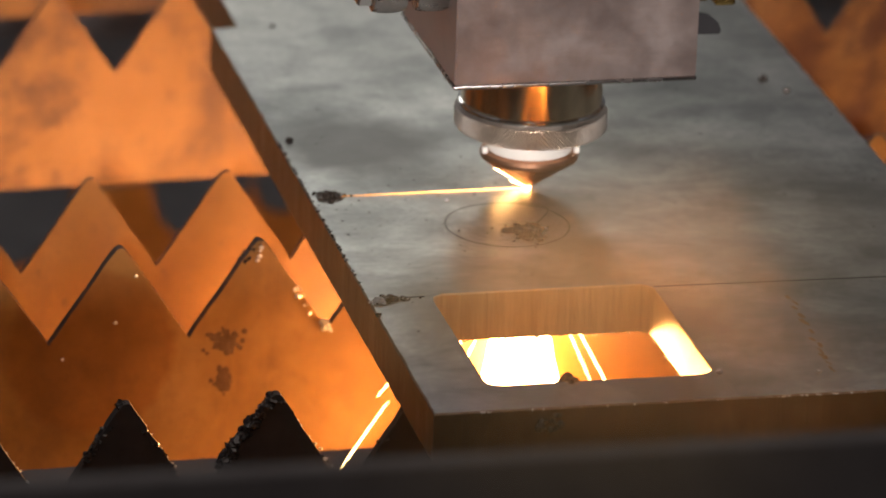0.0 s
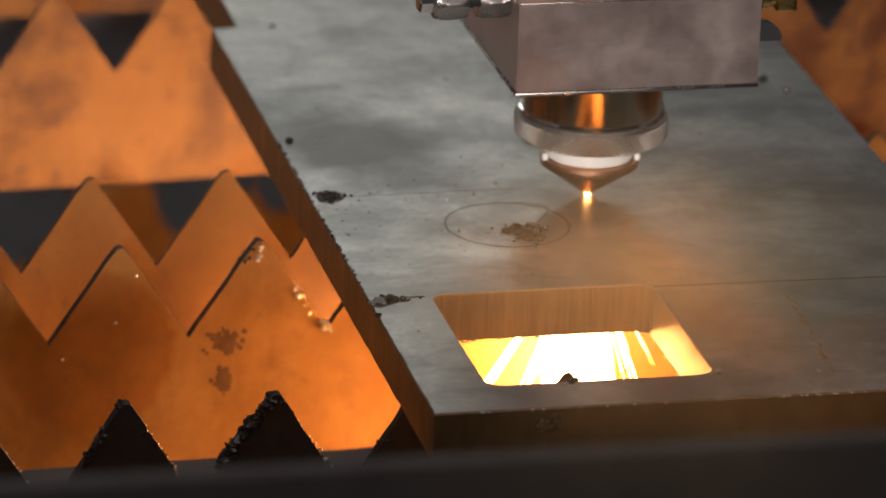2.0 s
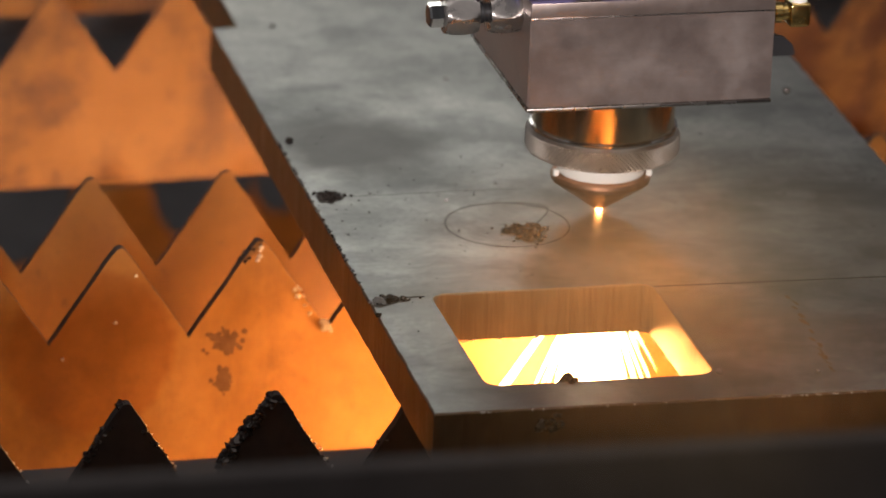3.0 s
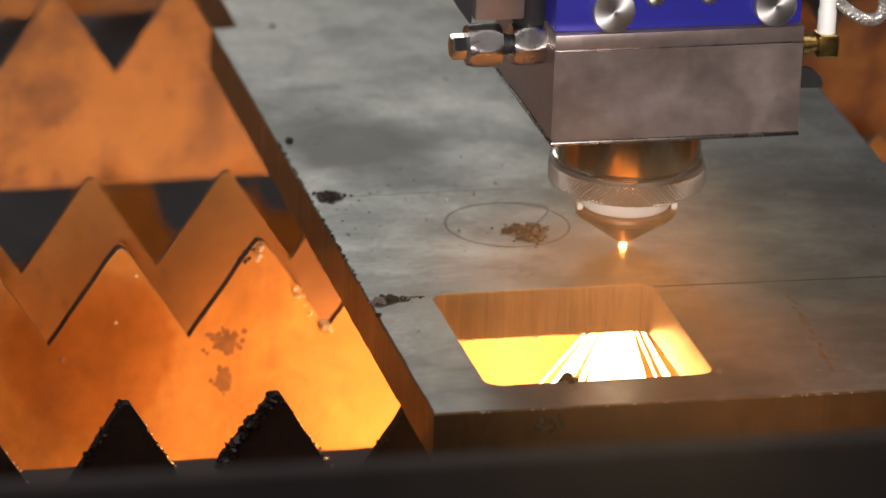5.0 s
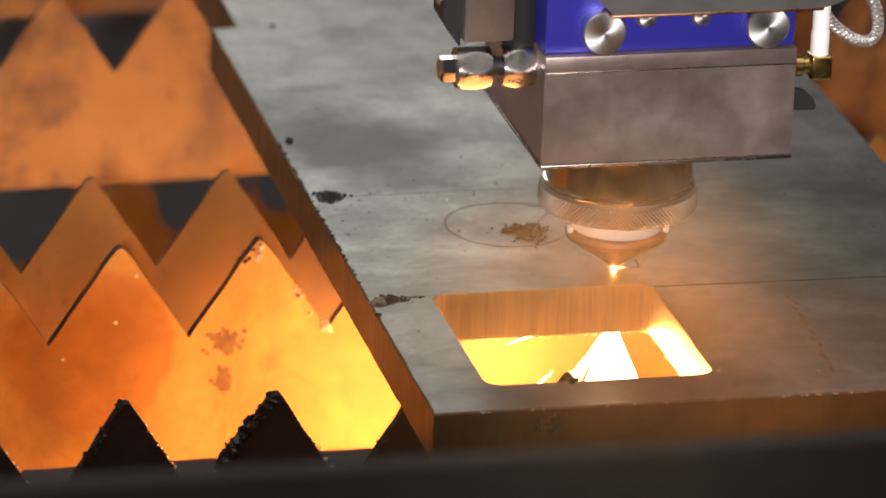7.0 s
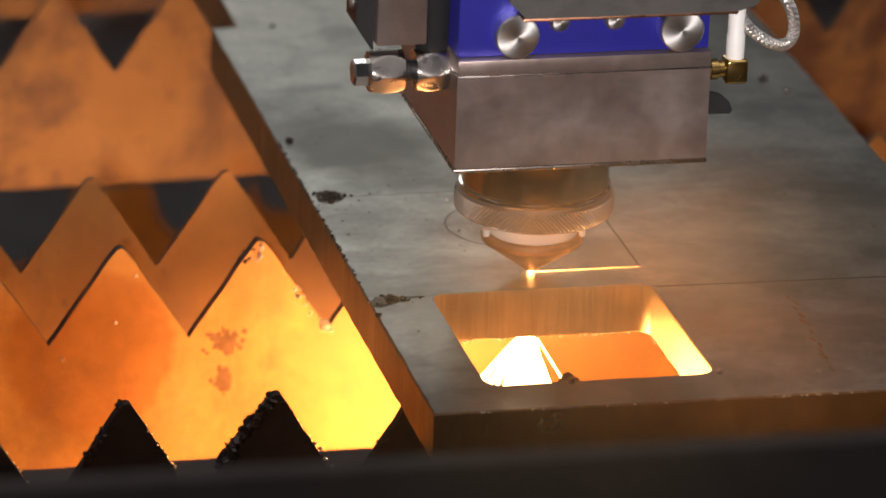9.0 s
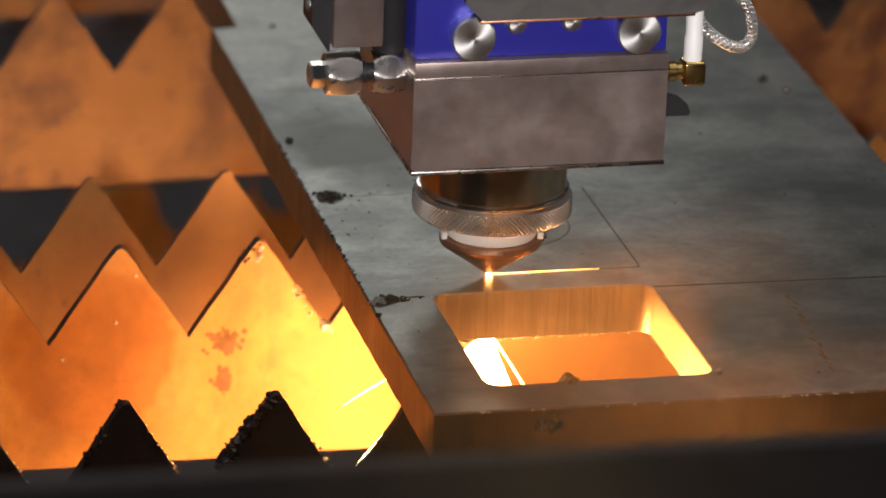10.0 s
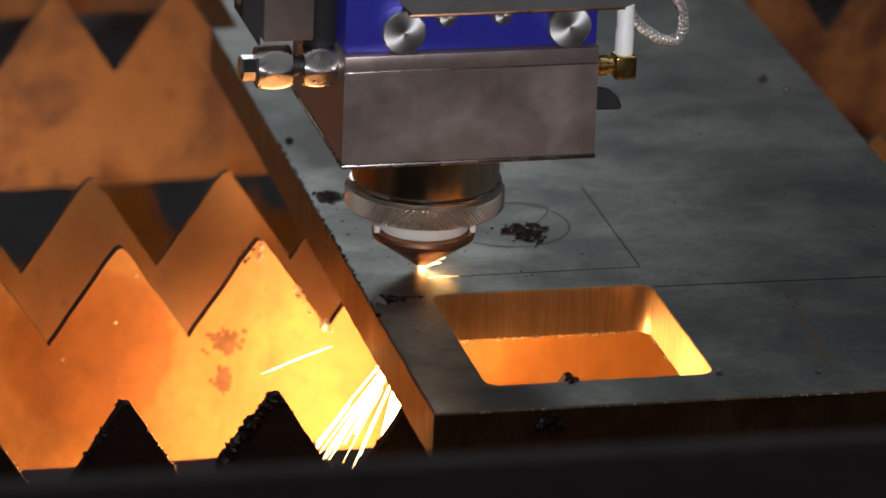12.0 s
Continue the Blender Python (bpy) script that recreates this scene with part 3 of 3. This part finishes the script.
    # a flake of scale on the front edge
    bm = bmesh.new()
    for k in range(16):
        blob(bm, (31.5 + rng.uniform(-3.2, 3.2), -0.1, -4.2 + rng.uniform(-2.2, 2.0)), rng.uniform(0.8, 1.5), rng, 0.9, 0.4, 1)
    part("scale_flake", bm, M_SLAG, sheet, "dark flake of scale on the edge")
    # rough burr along the front and left top edges
    bm = bmesh.new()
    for k in range(46):
        x = rng.uniform(8, 120) if k % 3 else rng.uniform(92, 122)
        blob(bm, (x, -0.3 - 0.0067 * x, -0.2), rng.uniform(0.2, 0.5), rng, 0.6, 0.4, 1)
    part("edge_burr", bm, M_BEAD, sheet, "bright burr along the cut edge")
    bm = bmesh.new()
    for k in range(70):
        y = rng.uniform(90, 215)
        blob(bm, (0.5 + 0.0075 * y, y, -0.1), rng.uniform(0.25, 0.75), rng, 0.7, 0.4, 1)
    part("edge_burr", bm, M_SLAG, sheet, "dark burr along the cut edge")


# ---- the cutting head; its origin is the cutting point on the plate ----
def knurl(bm, r, z0, z1, n=112, rows=9, depth=0.8):
    """A ring of small pyramids in a diamond grid."""
    ring = []
    for i in range(rows + 1):
        z = z0 + (z1 - z0) * i / rows
        ring.append([bm.verts.new(((r - depth) * math.cos(2 * math.pi * (k + 0.5 * (i % 2)) / n), (r - depth) * math.sin(2 * math.pi * (k + 0.5 * (i % 2)) / n), z)) for k in range(n)])
    for i in range(0, rows - 1):
        for k in range(n):
            # diamond: below, right, above, left
            if i % 2 == 0:
                lo, hi = ring[i][k], ring[i + 2][k]
                rt, lf = ring[i + 1][k], ring[i + 1][k - 1]
                a = 2 * math.pi * k / n
            else:
                lo, hi = ring[i][k], ring[i + 2][k]
                rt, lf = ring[i + 1][(k + 1) % n], ring[i + 1][k]
                a = 2 * math.pi * (k + 0.5) / n
            z = z0 + (z1 - z0) * (i + 1) / rows
            top = bm.verts.new((r * math.cos(a), r * math.sin(a), z))
            for p, q in ((lo, rt), (rt, hi), (hi, lf), (lf, lo)):
                bm.faces.new((p, q, top))


def hex_nut(bm, cx, cy, cz, half, flat, ball, n=72, steps=10):
    """A nut along x: six flats cut from a ball, so that each flat ends in arcs."""
    rings = []
    for i in range(steps + 1):
        dx = -half + 2 * half * i / steps
        ring = []
        for k in range(n):
            a = 2 * math.pi * k / n
            w = (a + radians(30)) % radians(60) - radians(30)
            r = min(flat / math.cos(w), math.sqrt(ball * ball - dx * dx * 0.39))
            ring.append(bm.verts.new((cx + dx, cy - r * math.cos(a + radians(30)), cz + r * math.sin(a + radians(30)))))
        rings.append(ring)
    for a, b in zip(rings, rings[1:]):
        for k in range(n):
            bm.faces.new((a[k], a[(k + 1) % n], b[(k + 1) % n], b[k]))
    bm.faces.new(rings[0])
    bm.faces.new(rings[-1])


def cutting_head():
    head = empty("laser_cutting_head", "steel laser cutting head with blue panel, knurled ring and copper nozzle", "cutting head")
    # nozzle
    bm = bmesh.new()
    lathe(bm, [(0.9, 1.2), (1.9, 1.2), (2.5, 1.7), (12.9, 9.2), (14.3, 10.2), (14.5, 11.3), (14.0, 12.2), (12.6, 12.6), (0.9, 12.6)], n=72)
    nozzle = part("nozzle", bm, M_COPPER, head, "conical copper nozzle")
    bm = bmesh.new()
    lathe(bm, [(12.2, 12.6), (12.7, 13.0), (12.7, 17.6), (14.0, 19.4), (5, 19.4)], n=72)
    part("ceramic_ring", bm, M_CERAMIC, head, "white ceramic ring")
    for k, a in enumerate((188, 338, 90)):
        bm = bmesh.new()
        box(bm, 13.2, 14.9, -0.8, 0.8, 12.2, 14.2, 0.35)
        ob = part("ceramic_lug", bm, M_CERAMIC, head, "small white lug")
        ob.matrix_basis = pose(0, 0, 0, 0, 0, a)
    bm = bmesh.new()
    lathe(bm, [(14, 18.6), (20.6, 18.9), (21.9, 19.6), (21.5, 19.9), (21.5, 25.2), (21.9, 25.5), (21.0, 26.4), (14, 26.4)], n=96)
    ring = part("knurled_ring", bm, M_KNURL, head, "knurled nickel clamping ring")
    bm = bmesh.new()
    knurl(bm, 22.5, 19.7, 25.4)
    part("knurling", bm, M_KNURL, ring, smooth=8)
    bm = bmesh.new()
    lathe(bm, [(19, 26.2), (21.3, 26.4), (21.5, 27.0), (21.3, 27.7), (20.6, 27.9), (19, 27.9)], n=96)
    part("bright_rim", bm, M_CHROME, head, "bright chrome rim")
    bm = bmesh.new()
    lathe(bm, [(18, 27.6), (20.6, 27.7), (20.6, 44.5), (18, 44.5)], n=96)
    part("barrel", bm, M_TURNED, head, "turned steel barrel")
    # sensor block
    x0, x1, y0, y1 = -31.8, 39.2, -34.1, 33.0
    bm = bmesh.new()
    pr = [(y0, 44.6), (y0, 70.8), (y1, 70.8), (y1, 44.6)]
    a = [bm.verts.new((x0, y, z)) for y, z in pr]
    b = [bm.verts.new((x1, y, z)) for y, z in pr]
    for k in range(4):
        bm.faces.new((a[k], a[(k + 1) % 4], b[(k + 1) % 4], b[k]))
    bm.faces.new(a)
    bm.faces.new(b)
    bmesh.ops.bevel(bm, geom=bm.edges[:], offset=0.45, segments=2, affect="EDGES")
    block = part("sensor_block", bm, M_HEAD, head, "smudged ground-steel block")
    # bright strip added at the seam to draw its line of highlight
    bm = bmesh.new()
    box(bm, x0 - 0.06, x1 + 0.06, y0 - 0.06, y1, 70.75, 71.1, 0.08)
    part("seam_highlight", bm, M_SATIN, block, "satin strip for the highlight along the seam")
    bm = bmesh.new()
    box(bm, x0 + 0.05, x1 - 0.05, y0 + 0.06, y1, 71.1, 75.5, 0.2)
    part("top_layer", bm, M_HEAD, block)
    bm = bmesh.new()
    box(bm, x0 - 0.2, x1 + 0.2, y0 - 0.25, y1, 43.4, 44.5, 0.3)
    part("base_sheet", bm, M_SATIN, block, "thin bright base sheet")
    bm = bmesh.new()
    prism(bm, [(x1 - 1, 52.4), (49.6, 52.2), (50.2, 53.2), (49.2, 55.6), (46.6, 57.8), (43.4, 58.6), (x1 - 1, 58.7)], y0 + 14, y0 + 16)
    part("side_lug", bm, M_DARK, block, "rounded grey sheet lug")
    # blue housing with its screws
    bm = bmesh.new()
    box(bm, x0 + 0.3, x1 - 0.2, y0 + 2.6, y1, 75.6, 150, 0.6)
    housing = part("blue_housing", bm, M_BLUE, head, "blue anodised housing")
    for x in (-16.2, 29.9):
        bm = bmesh.new()
        lathe(bm, [(0, 0), (1.4, -0.35), (5.7, 0.0), (6.1, 0.5), (6.1, 5.2), (0, 5.2)], "y", n=48)
        ob = part("thumb_screw", bm, M_ALU, housing, "spun aluminium screw head")
        ob.matrix_basis = pose(x * 0.001, (y0 - 2.4) * 0.001, 0.0826)
    for x in (-3.9, 11.5):
        bm = bmesh.new()
        lathe(bm, [(0, 0), (2.2, 0.3), (3.0, 1.2), (3.0, 4.2), (0, 4.2)], "y", n=32)
        ob = part("cap_screw", bm, M_ALU, housing, "small bright cap screw")
        ob.matrix_basis = pose(x * 0.001, (y0 - 1.0) * 0.001, 0.0858)
    bm = bmesh.new()
    out = [(-21, 150), (-20, 94), (-15, 89), (44, 89), (49, 90.5), (52, 94), (53, 99), (53, 150)]
    prism(bm, out, y0 - 6.5, y0 - 3.0)
    cover = part("grey_cover", bm, M_GREYCOVER, head, "dark grey cover plate, its fire-lit lower edge made in copper colour")
    # strip added in copper: the orange fire light on the cover's lower edge
    bm = bmesh.new()
    box(bm, -16, 44, y0 - 6.7, y0 - 2.9, 88.3, 89.1, 0.2)
    part("lit_edge_strip", bm, M_COPPER, cover, "copper-coloured strip for the cover's fire-lit edge")
    # side unit with its gas fitting
    bm = bmesh.new()
    box(bm, -52.6, -38.6, y0 + 9, y0 + 26, 77.6, 150, 0.7)
    side = part("side_unit", bm, M_HEAD, head, "steel side unit")
    bm = bmesh.new()
    prism(bm, [(-57.8, 150), (-57.8, 83), (-53.4, 76), (-52.8, 76), (-52.8, 150)], y0 + 12, y0 + 24)
    side_plate = part("slotted_plate", bm, M_DARK, side, "dark slotted side plate")
    for z in (88, 96):
        bm = bmesh.new()
        lathe(bm, [(0, -0.6), (1.5, -0.6), (2.0, 0), (2.0, 0.5), (0, 0.5)], "x", n=20)
        ob = part("screw", bm, M_ALU, side)
        ob.matrix_basis = pose(-0.0579, (y0 + 17) * 0.001, z * 0.001)
    bm = bmesh.new()
    lathe(bm, [(0, 74), (5.0, 74), (5.4, 75), (5.4, 150), (0, 150)], centre=(-34.5, y0 + 18, 0), n=40)
    part("gas_tube", bm, M_DARK, side, "dark round tube")
    fy = y0 + 14
    bm = bmesh.new()
    lathe(bm, [(0, -58.0), (3.2, -58.0), (3.7, -57.4), (3.7, -53.2), (0, -53.2)], "x", (0, fy, 68.8), n=6)
    part("hex_plug", bm, M_CHROME, head, "chrome hexagon plug")
    for c in (-48.8, -36.2):
        bm = bmesh.new()
        hex_nut(bm, c, fy, 69.0, 4.7, 5.5, 6.3)
        part("gas_fitting", bm, M_SATIN, head, "chrome hexagon gas fitting", smooth=14)
    bm = bmesh.new()
    lathe(bm, [(0, -46), (2.7, -46), (2.7, -43.6), (3.1, -43.4), (3.1, -42.4), (2.7, -42.2), (2.7, -31), (0, -31)], "x", (0, fy, 69.0), n=32)
    part("fitting_neck", bm, M_DARK, head)
    # antenna-like sensor lead on the other side
    gy = y0 + 12
    bm = bmesh.new()
    lathe(bm, [(0, 39), (3.4, 39), (3.4, 40.6), (2.3, 40.9), (2.3, 42.2), (3.0, 42.4), (3.0, 44.4), (2.4, 44.8), (2.4, 47), (0, 47)], "x", (0, gy, 66.2), n=28)
    conn = part("connector", bm, M_GOLD, head, "gold-plated elbow connector")
    bm = bmesh.new()
    box(bm, 46.3, 52.6, gy - 3.2, gy + 3.2, 62.4, 69.4, 0.9, 3)
    part("elbow", bm, M_GOLD, conn)
    bm = bmesh.new()
    lathe(bm, [(0, 69), (2.6, 69), (2.6, 76), (2.35, 76.4), (2.5, 88), (0, 88)], centre=(49.4, gy, 0), n=28)
    part("sleeve", bm, M_SLEEVE, conn, "white shrink sleeve")
    ctrl = [(49.4, 84), (51.5, 79.5), (55.5, 75.5), (60.5, 72.6), (64.5, 72.6), (66.2, 76), (65.2, 82), (62, 87), (56, 94), (50, 104), (48, 118)]
    pts = []
    for k in range(len(ctrl) - 1):
        p0, p1, p2, p3 = (Vector(ctrl[min(max(k + d, 0), len(ctrl) - 1)]) for d in (-1, 0, 1, 2))
        for s in range(8):
            t = s / 8
            pts.append(0.5 * ((2 * p1) + (p2 - p0) * t + (2 * p0 - 5 * p1 + 4 * p2 - p3) * t * t + (3 * p1 - p0 - 3 * p2 + p3) * t ** 3))
    path = [(p[0], gy + 0.02 * k, p[1]) for k, p in enumerate(pts)]
    bm = bmesh.new()
    tube(bm, path, [1.35] * len(path), 10)
    cable = part("cable", bm, M_BRAID, conn, "braided steel cable")
    bm = bmesh.new()
    for turn in (1, -1):
        for ph in range(5):
            strand = []
            for k, p in enumerate(path):
                a = turn * k * 0.62 + ph * 2 * math.pi / 5
                d = (Vector(path[min(k + 1, len(path) - 1)]) - Vector(path[max(k - 1, 0)])).normalized()
                s = d.cross(Vector((0, 1, 0))).normalized()
                strand.append(Vector(p) + (s * math.cos(a) + Vector((0, 1, 0)) * math.sin(a)) * 1.4)
            tube(bm, strand, [0.36] * len(strand), 4)
    tagged(part("braid", bm, M_BRAID, cable), kind="stuff")
    bm = bmesh.new()
    lathe(bm, [(0, 0.1), (0.55, 0.15), (0.9, 0.5), (0.7, 1.0), (0, 1.2)], n=24)
    part("cut_point_glow", bm, M_TIP, head, "glowing cutting point")
    return head


# ---- fire below the plate ----
def spark_jet():
    """Molten jet that leaves the kerf below the plate and fans out; origin at the cutting point."""
    rng = random.Random(21)
    jet = empty("molten_jet", "white-hot jet of molten steel spraying down below the plate", "sparks")
    bm = bmesh.new()
    lathe(bm, [(0, -THICK - 0.2), (1.2, -THICK - 0.4), (2.6, -20), (4.6, -28), (7.2, -38), (9.5, -50), (11.0, -60), (10.5, -74), (9.5, -90), (9.5, -130), (10.5, -180), (11.5, -230), (8.5, -262), (0, -266)], n=20)
    part("jet_core", bm, M_CORE, jet, "white-hot core")
    for k in range(46):
        a = rng.uniform(0, 2 * math.pi)
        length = rng.uniform(28, 62) if k % 3 else rng.uniform(80, 170)
        spread = rng.uniform(0.2, 0.7) if k % 3 else rng.uniform(0.05, 0.22)
        d = Vector((math.cos(a) * spread * 1.15, math.sin(a) * spread * 0.8, -1)).normalized()
        pts = []
        for s in range(5):
            q = d * length * s / 4
            pts.append((q.x, q.y, -THICK - 1.5 + q.z - 0.0012 * (length * s / 4) ** 2))
        bm = bmesh.new()
        w = rng.uniform(0.16, 0.42)
        tube(bm, pts, [w * 0.8, w, w, w * 0.8, w * 0.3], 5)
        part("spark", bm, M_STREAK, jet)
    return jet


def spark_spray(seed, count, near=14, far=34, low=-30, high=16):
    """Sparks thrown sideways (local -x) and down out of the kerf."""
    rng = random.Random(seed)
    spray = empty("spark_spray", "fan of long thin orange sparks flying off below the plate", "sparks")
    for k in range(count):
        a = radians(rng.uniform(low, high))
        drop = rng.uniform(0.25, 1.05)
        start, length = rng.uniform(near, far), rng.uniform(14, 40)
        d = Vector((-math.cos(a), math.sin(a), -drop)).normalized()
        pts = []
        for s in range(6):
            u = start + length * s / 5
            pts.append((d.x * u, d.y * u, -THICK - 2 + d.z * u - 0.0026 * u * u))
        bm = bmesh.new()
        w = rng.uniform(0.07, 0.16)
        tube(bm, pts, [w * 0.5, w, w, w, w * 0.7, w * 0.2], 5)
        part("spark", bm, M_STREAK, spray)
    return spray


def cut_splash():
    """Short tongues of sparks that spurt back up from the kerf along the nozzle (local +x)."""
    rng = random.Random(52)
    splash = empty("spark_splash", "short bright tongue of sparks spurting back up from the cut", "sparks")
    for k in range(7):
        rise, side = rng.uniform(0.35, 0.75), rng.uniform(-0.35, 0.2)
        length = rng.uniform(3.5, 11)
        pts = [(length * q / 4, side * length * q / 4, 0.5 + rise * length * q / 4 * (1.12 - 0.06 * q)) for q in range(5)]
        bm = bmesh.new()
        w = rng.uniform(0.3, 0.6)
        tube(bm, pts, [w, w, w * 0.8, w * 0.5, w * 0.15], 6)
        part("spark", bm, M_STREAK, splash)
    return splash


def hot_trail(length):
    """Glow that trails behind the nozzle over the fresh kerf (local +x)."""
    bm = bmesh.new()
    n = 24
    tube(bm, [(k * length / n, 0, 0.14) for k in range(n + 1)], [0.11 * (1 - 0.6 * k / n) + 0.04 for k in range(n + 1)], 6)
    return thing("hot_kerf_trail", bm, M_TRAIL, "orange-glowing trail of the fresh cut behind the nozzle", "glow", group="hot trails")


def fresh_kerf(owner, a, b, step=4.0):
    """Short pieces of a dark cut line on the plate, from a to b in the order of cutting; returns them with their middles."""
    n = round(math.dist(a, b) / step)
    turn = math.degrees(math.atan2(b[1] - a[1], b[0] - a[0]))
    bm = strip([(0, 0), (math.dist(a, b) / n, 0)], 0.38, 0.0, 0.04)
    me = mesh_of("kerf_piece", bm, M_KERF)
    made = []
    for k in range(n):
        ob = new("kerf_piece", me)
        ob.parent = owner
        f = k / n
        made.append((ob, a[0] + f * (b[0] - a[0]), a[1] + f * (b[1] - a[1]), turn))
    return made


def fume_bloom_layers():
    """Thin smoke layers added for the lens bloom over the cut-out, the plate's front and the front bar."""
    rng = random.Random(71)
    cloud = empty("fume_bloom_layers", "thin brown fume layers standing in for lens bloom over the cut-out", "smoke", kind="stuff")
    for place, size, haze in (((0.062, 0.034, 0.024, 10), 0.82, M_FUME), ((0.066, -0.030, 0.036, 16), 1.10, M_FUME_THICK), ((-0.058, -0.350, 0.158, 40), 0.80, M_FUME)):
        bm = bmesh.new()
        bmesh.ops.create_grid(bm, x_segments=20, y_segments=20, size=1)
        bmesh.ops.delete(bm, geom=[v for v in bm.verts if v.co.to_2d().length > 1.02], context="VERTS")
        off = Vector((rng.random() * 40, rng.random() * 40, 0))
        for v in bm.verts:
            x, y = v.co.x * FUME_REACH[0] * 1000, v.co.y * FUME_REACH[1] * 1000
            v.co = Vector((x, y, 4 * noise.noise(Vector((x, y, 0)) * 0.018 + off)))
        ob = part("bloom_layer", bm, haze, cloud)
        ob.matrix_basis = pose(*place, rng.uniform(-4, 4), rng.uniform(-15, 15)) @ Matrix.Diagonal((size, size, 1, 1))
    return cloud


hall()
bed()
slats()
sheet = steel_sheet()
plate_details(sheet)
head = cutting_head()
jet = spark_jet()
sprays = [spark_spray(seed, count) for seed, count in ((33, 2), (34, 2), (36, 2))] + [spark_spray(41, 5, 58, 72, -34, -20)]
trail_one, trail_two = hot_trail(56), hot_trail(32)
kerf = fresh_kerf(sheet, (82.6, 163.5), (82.6, 98.0)) + fresh_kerf(sheet, (82.4, 97.5), (21.5, 97.3))
fumes = fume_bloom_layers()
splash = cut_splash()


# ---- what moves ----
# cutting point: seconds, x, y in millimetres; back: the way the trail points, in degrees from +x
PATH = [(0.0, 66.6, 164.6, 180), (0.5, 71.9, 164.6, 180), (1.0, 77.6, 164.4, 180), (1.4, 81.4, 163.4, 170), (1.55, 82.3, 162.0, 135), (1.7, 82.6, 160.2, 105), (2.0, 82.6, 156.5, 92),
        (2.5, 82.5, 150.0, 90), (3.0, 82.5, 143.2, 90), (5.0, 82.4, 115.4, 90), (5.5, 82.4, 109.3, 90), (6.0, 82.6, 103.2, 90),
        (6.25, 82.5, 100.2, 85), (6.45, 81.4, 98.4, 50), (6.65, 79.2, 97.7, 15), (7.0, 75.0, 97.6, 2), (9.0, 50.7, 97.5, 0), (9.5, 44.8, 97.4, 0), (10.0, 38.6, 97.3, 0), (10.5, 32.7, 97.2, 0),
        (11.0, 26.6, 97.3, 0), (11.35, 22.6, 98.0, -12), (11.55, 21.3, 99.4, -50), (11.75, 21.0, 101.8, -78), (12.0, 21.0, 104.8, -88)]


def cutting_point(t):
    times = [row[0] for row in PATH]
    return tuple(float(np.interp(t, times, [row[k] for row in PATH])) for k in (1, 2))


def motions():
    m = 0.001
    rng = random.Random(4)
    walk(head, [(t, pose(x * m, y * m, 0)) for t, x, y, b in PATH])
    walk(jet, [(t, pose(x * m, y * m, 0, 0, 0, k * 37 % 80 - 40)) for k, (t, x, y, b) in enumerate(PATH)])
    # each run's glow cools once it has ended, and its tail lies in the kerf while the run is still short
    rows_one, rows_two = [], []
    for t, x, y, b in PATH:
        sunk = min(max(t - 1.2, 0.0), 1.0)
        rows_one.append((t, pose((x if t < 1.5 else 82.3) * m, 0.1645, -0.0002 * sunk if t < 2 else -0.003, 0, 1.0 * sunk, 180)))
        run = max(82.0 - x, 1.5)
        if t < 6.4:
            rows_two.append((t, pose(x * m, y * m, -0.004)))
        elif t < 11.4:
            tilt = math.degrees(math.atan(0.4 / run)) if run < 31 else 0.0
            rows_two.append((t, pose(x * m, 0.0975, 0, 0, tilt, 0)))
        else:
            rows_two.append((t, pose(x * m, 0.0974, 0, 0, 0.8 + (t - 11.4), 0)))
    walk(trail_one, rows_one)
    walk(trail_two, rows_two)
    # each piece of the fresh kerf opens as the nozzle passes
    grid = [k * 0.02 for k in range(601)]
    way = [cutting_point(t) for t in grid]
    for ob, x, y, turn in kerf:
        t = grid[min(range(601), key=lambda k: math.dist(way[k], (x, y)))] + 0.1
        down, up = pose(x * m, y * m, -0.002, 0, 0, turn), pose(x * m, y * m, 0, 0, 0, turn)
        walk(ob, [(0.0, down), (t, down), (min(t + 0.1, 11.98), up), (12.0, up)])
    # the sprays flicker; they leave sideways on the runs along x, else backwards under the plate
    for n, spray in enumerate(sprays):
        rows = []
        for k in range(81):
            t = k * 0.15
            x, y = cutting_point(t)
            base = float(np.interp(t, (0.25, 0.6, 1.0, 1.5, 6.3, 6.9, 8.4), (0, -60, -110, -130, -130, -60, 0)))
            rows.append((t, pose(x * m, y * m, 0, rng.uniform(-5, 5), rng.uniform(-11, -1), base + rng.uniform(-13, 13))))
        walk(spray, rows)
    # the splash shoots up where a run begins or turns; else it stays down in the kerf
    rows = []
    for k in range(81):
        t = k * 0.15
        x, y = cutting_point(t)
        depth = float(np.interp(t, (0.5, 0.9, 1.3, 1.5, 11.3, 11.55), (0.0, 3.0, 3.0, 11.5, 11.5, 0.0)))
        turn = float(np.interp(t, (1.6, 4.0, 8.0), (180, 120, -12)))
        rows.append((t, pose(x * m, y * m, -depth * m, rng.uniform(-8, 8), 0, turn + rng.uniform(-8, 8))))
    walk(splash, rows)
    # the bloom layers drift over the cut-out; once the jet has passed under the plate they sink away, which ends the
    # haze
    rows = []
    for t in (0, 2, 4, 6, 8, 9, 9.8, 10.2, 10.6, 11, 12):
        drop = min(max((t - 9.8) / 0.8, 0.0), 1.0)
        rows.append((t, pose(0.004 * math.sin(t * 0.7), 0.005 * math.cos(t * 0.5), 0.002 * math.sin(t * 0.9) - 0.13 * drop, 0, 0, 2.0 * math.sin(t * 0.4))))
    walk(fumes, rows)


motions()
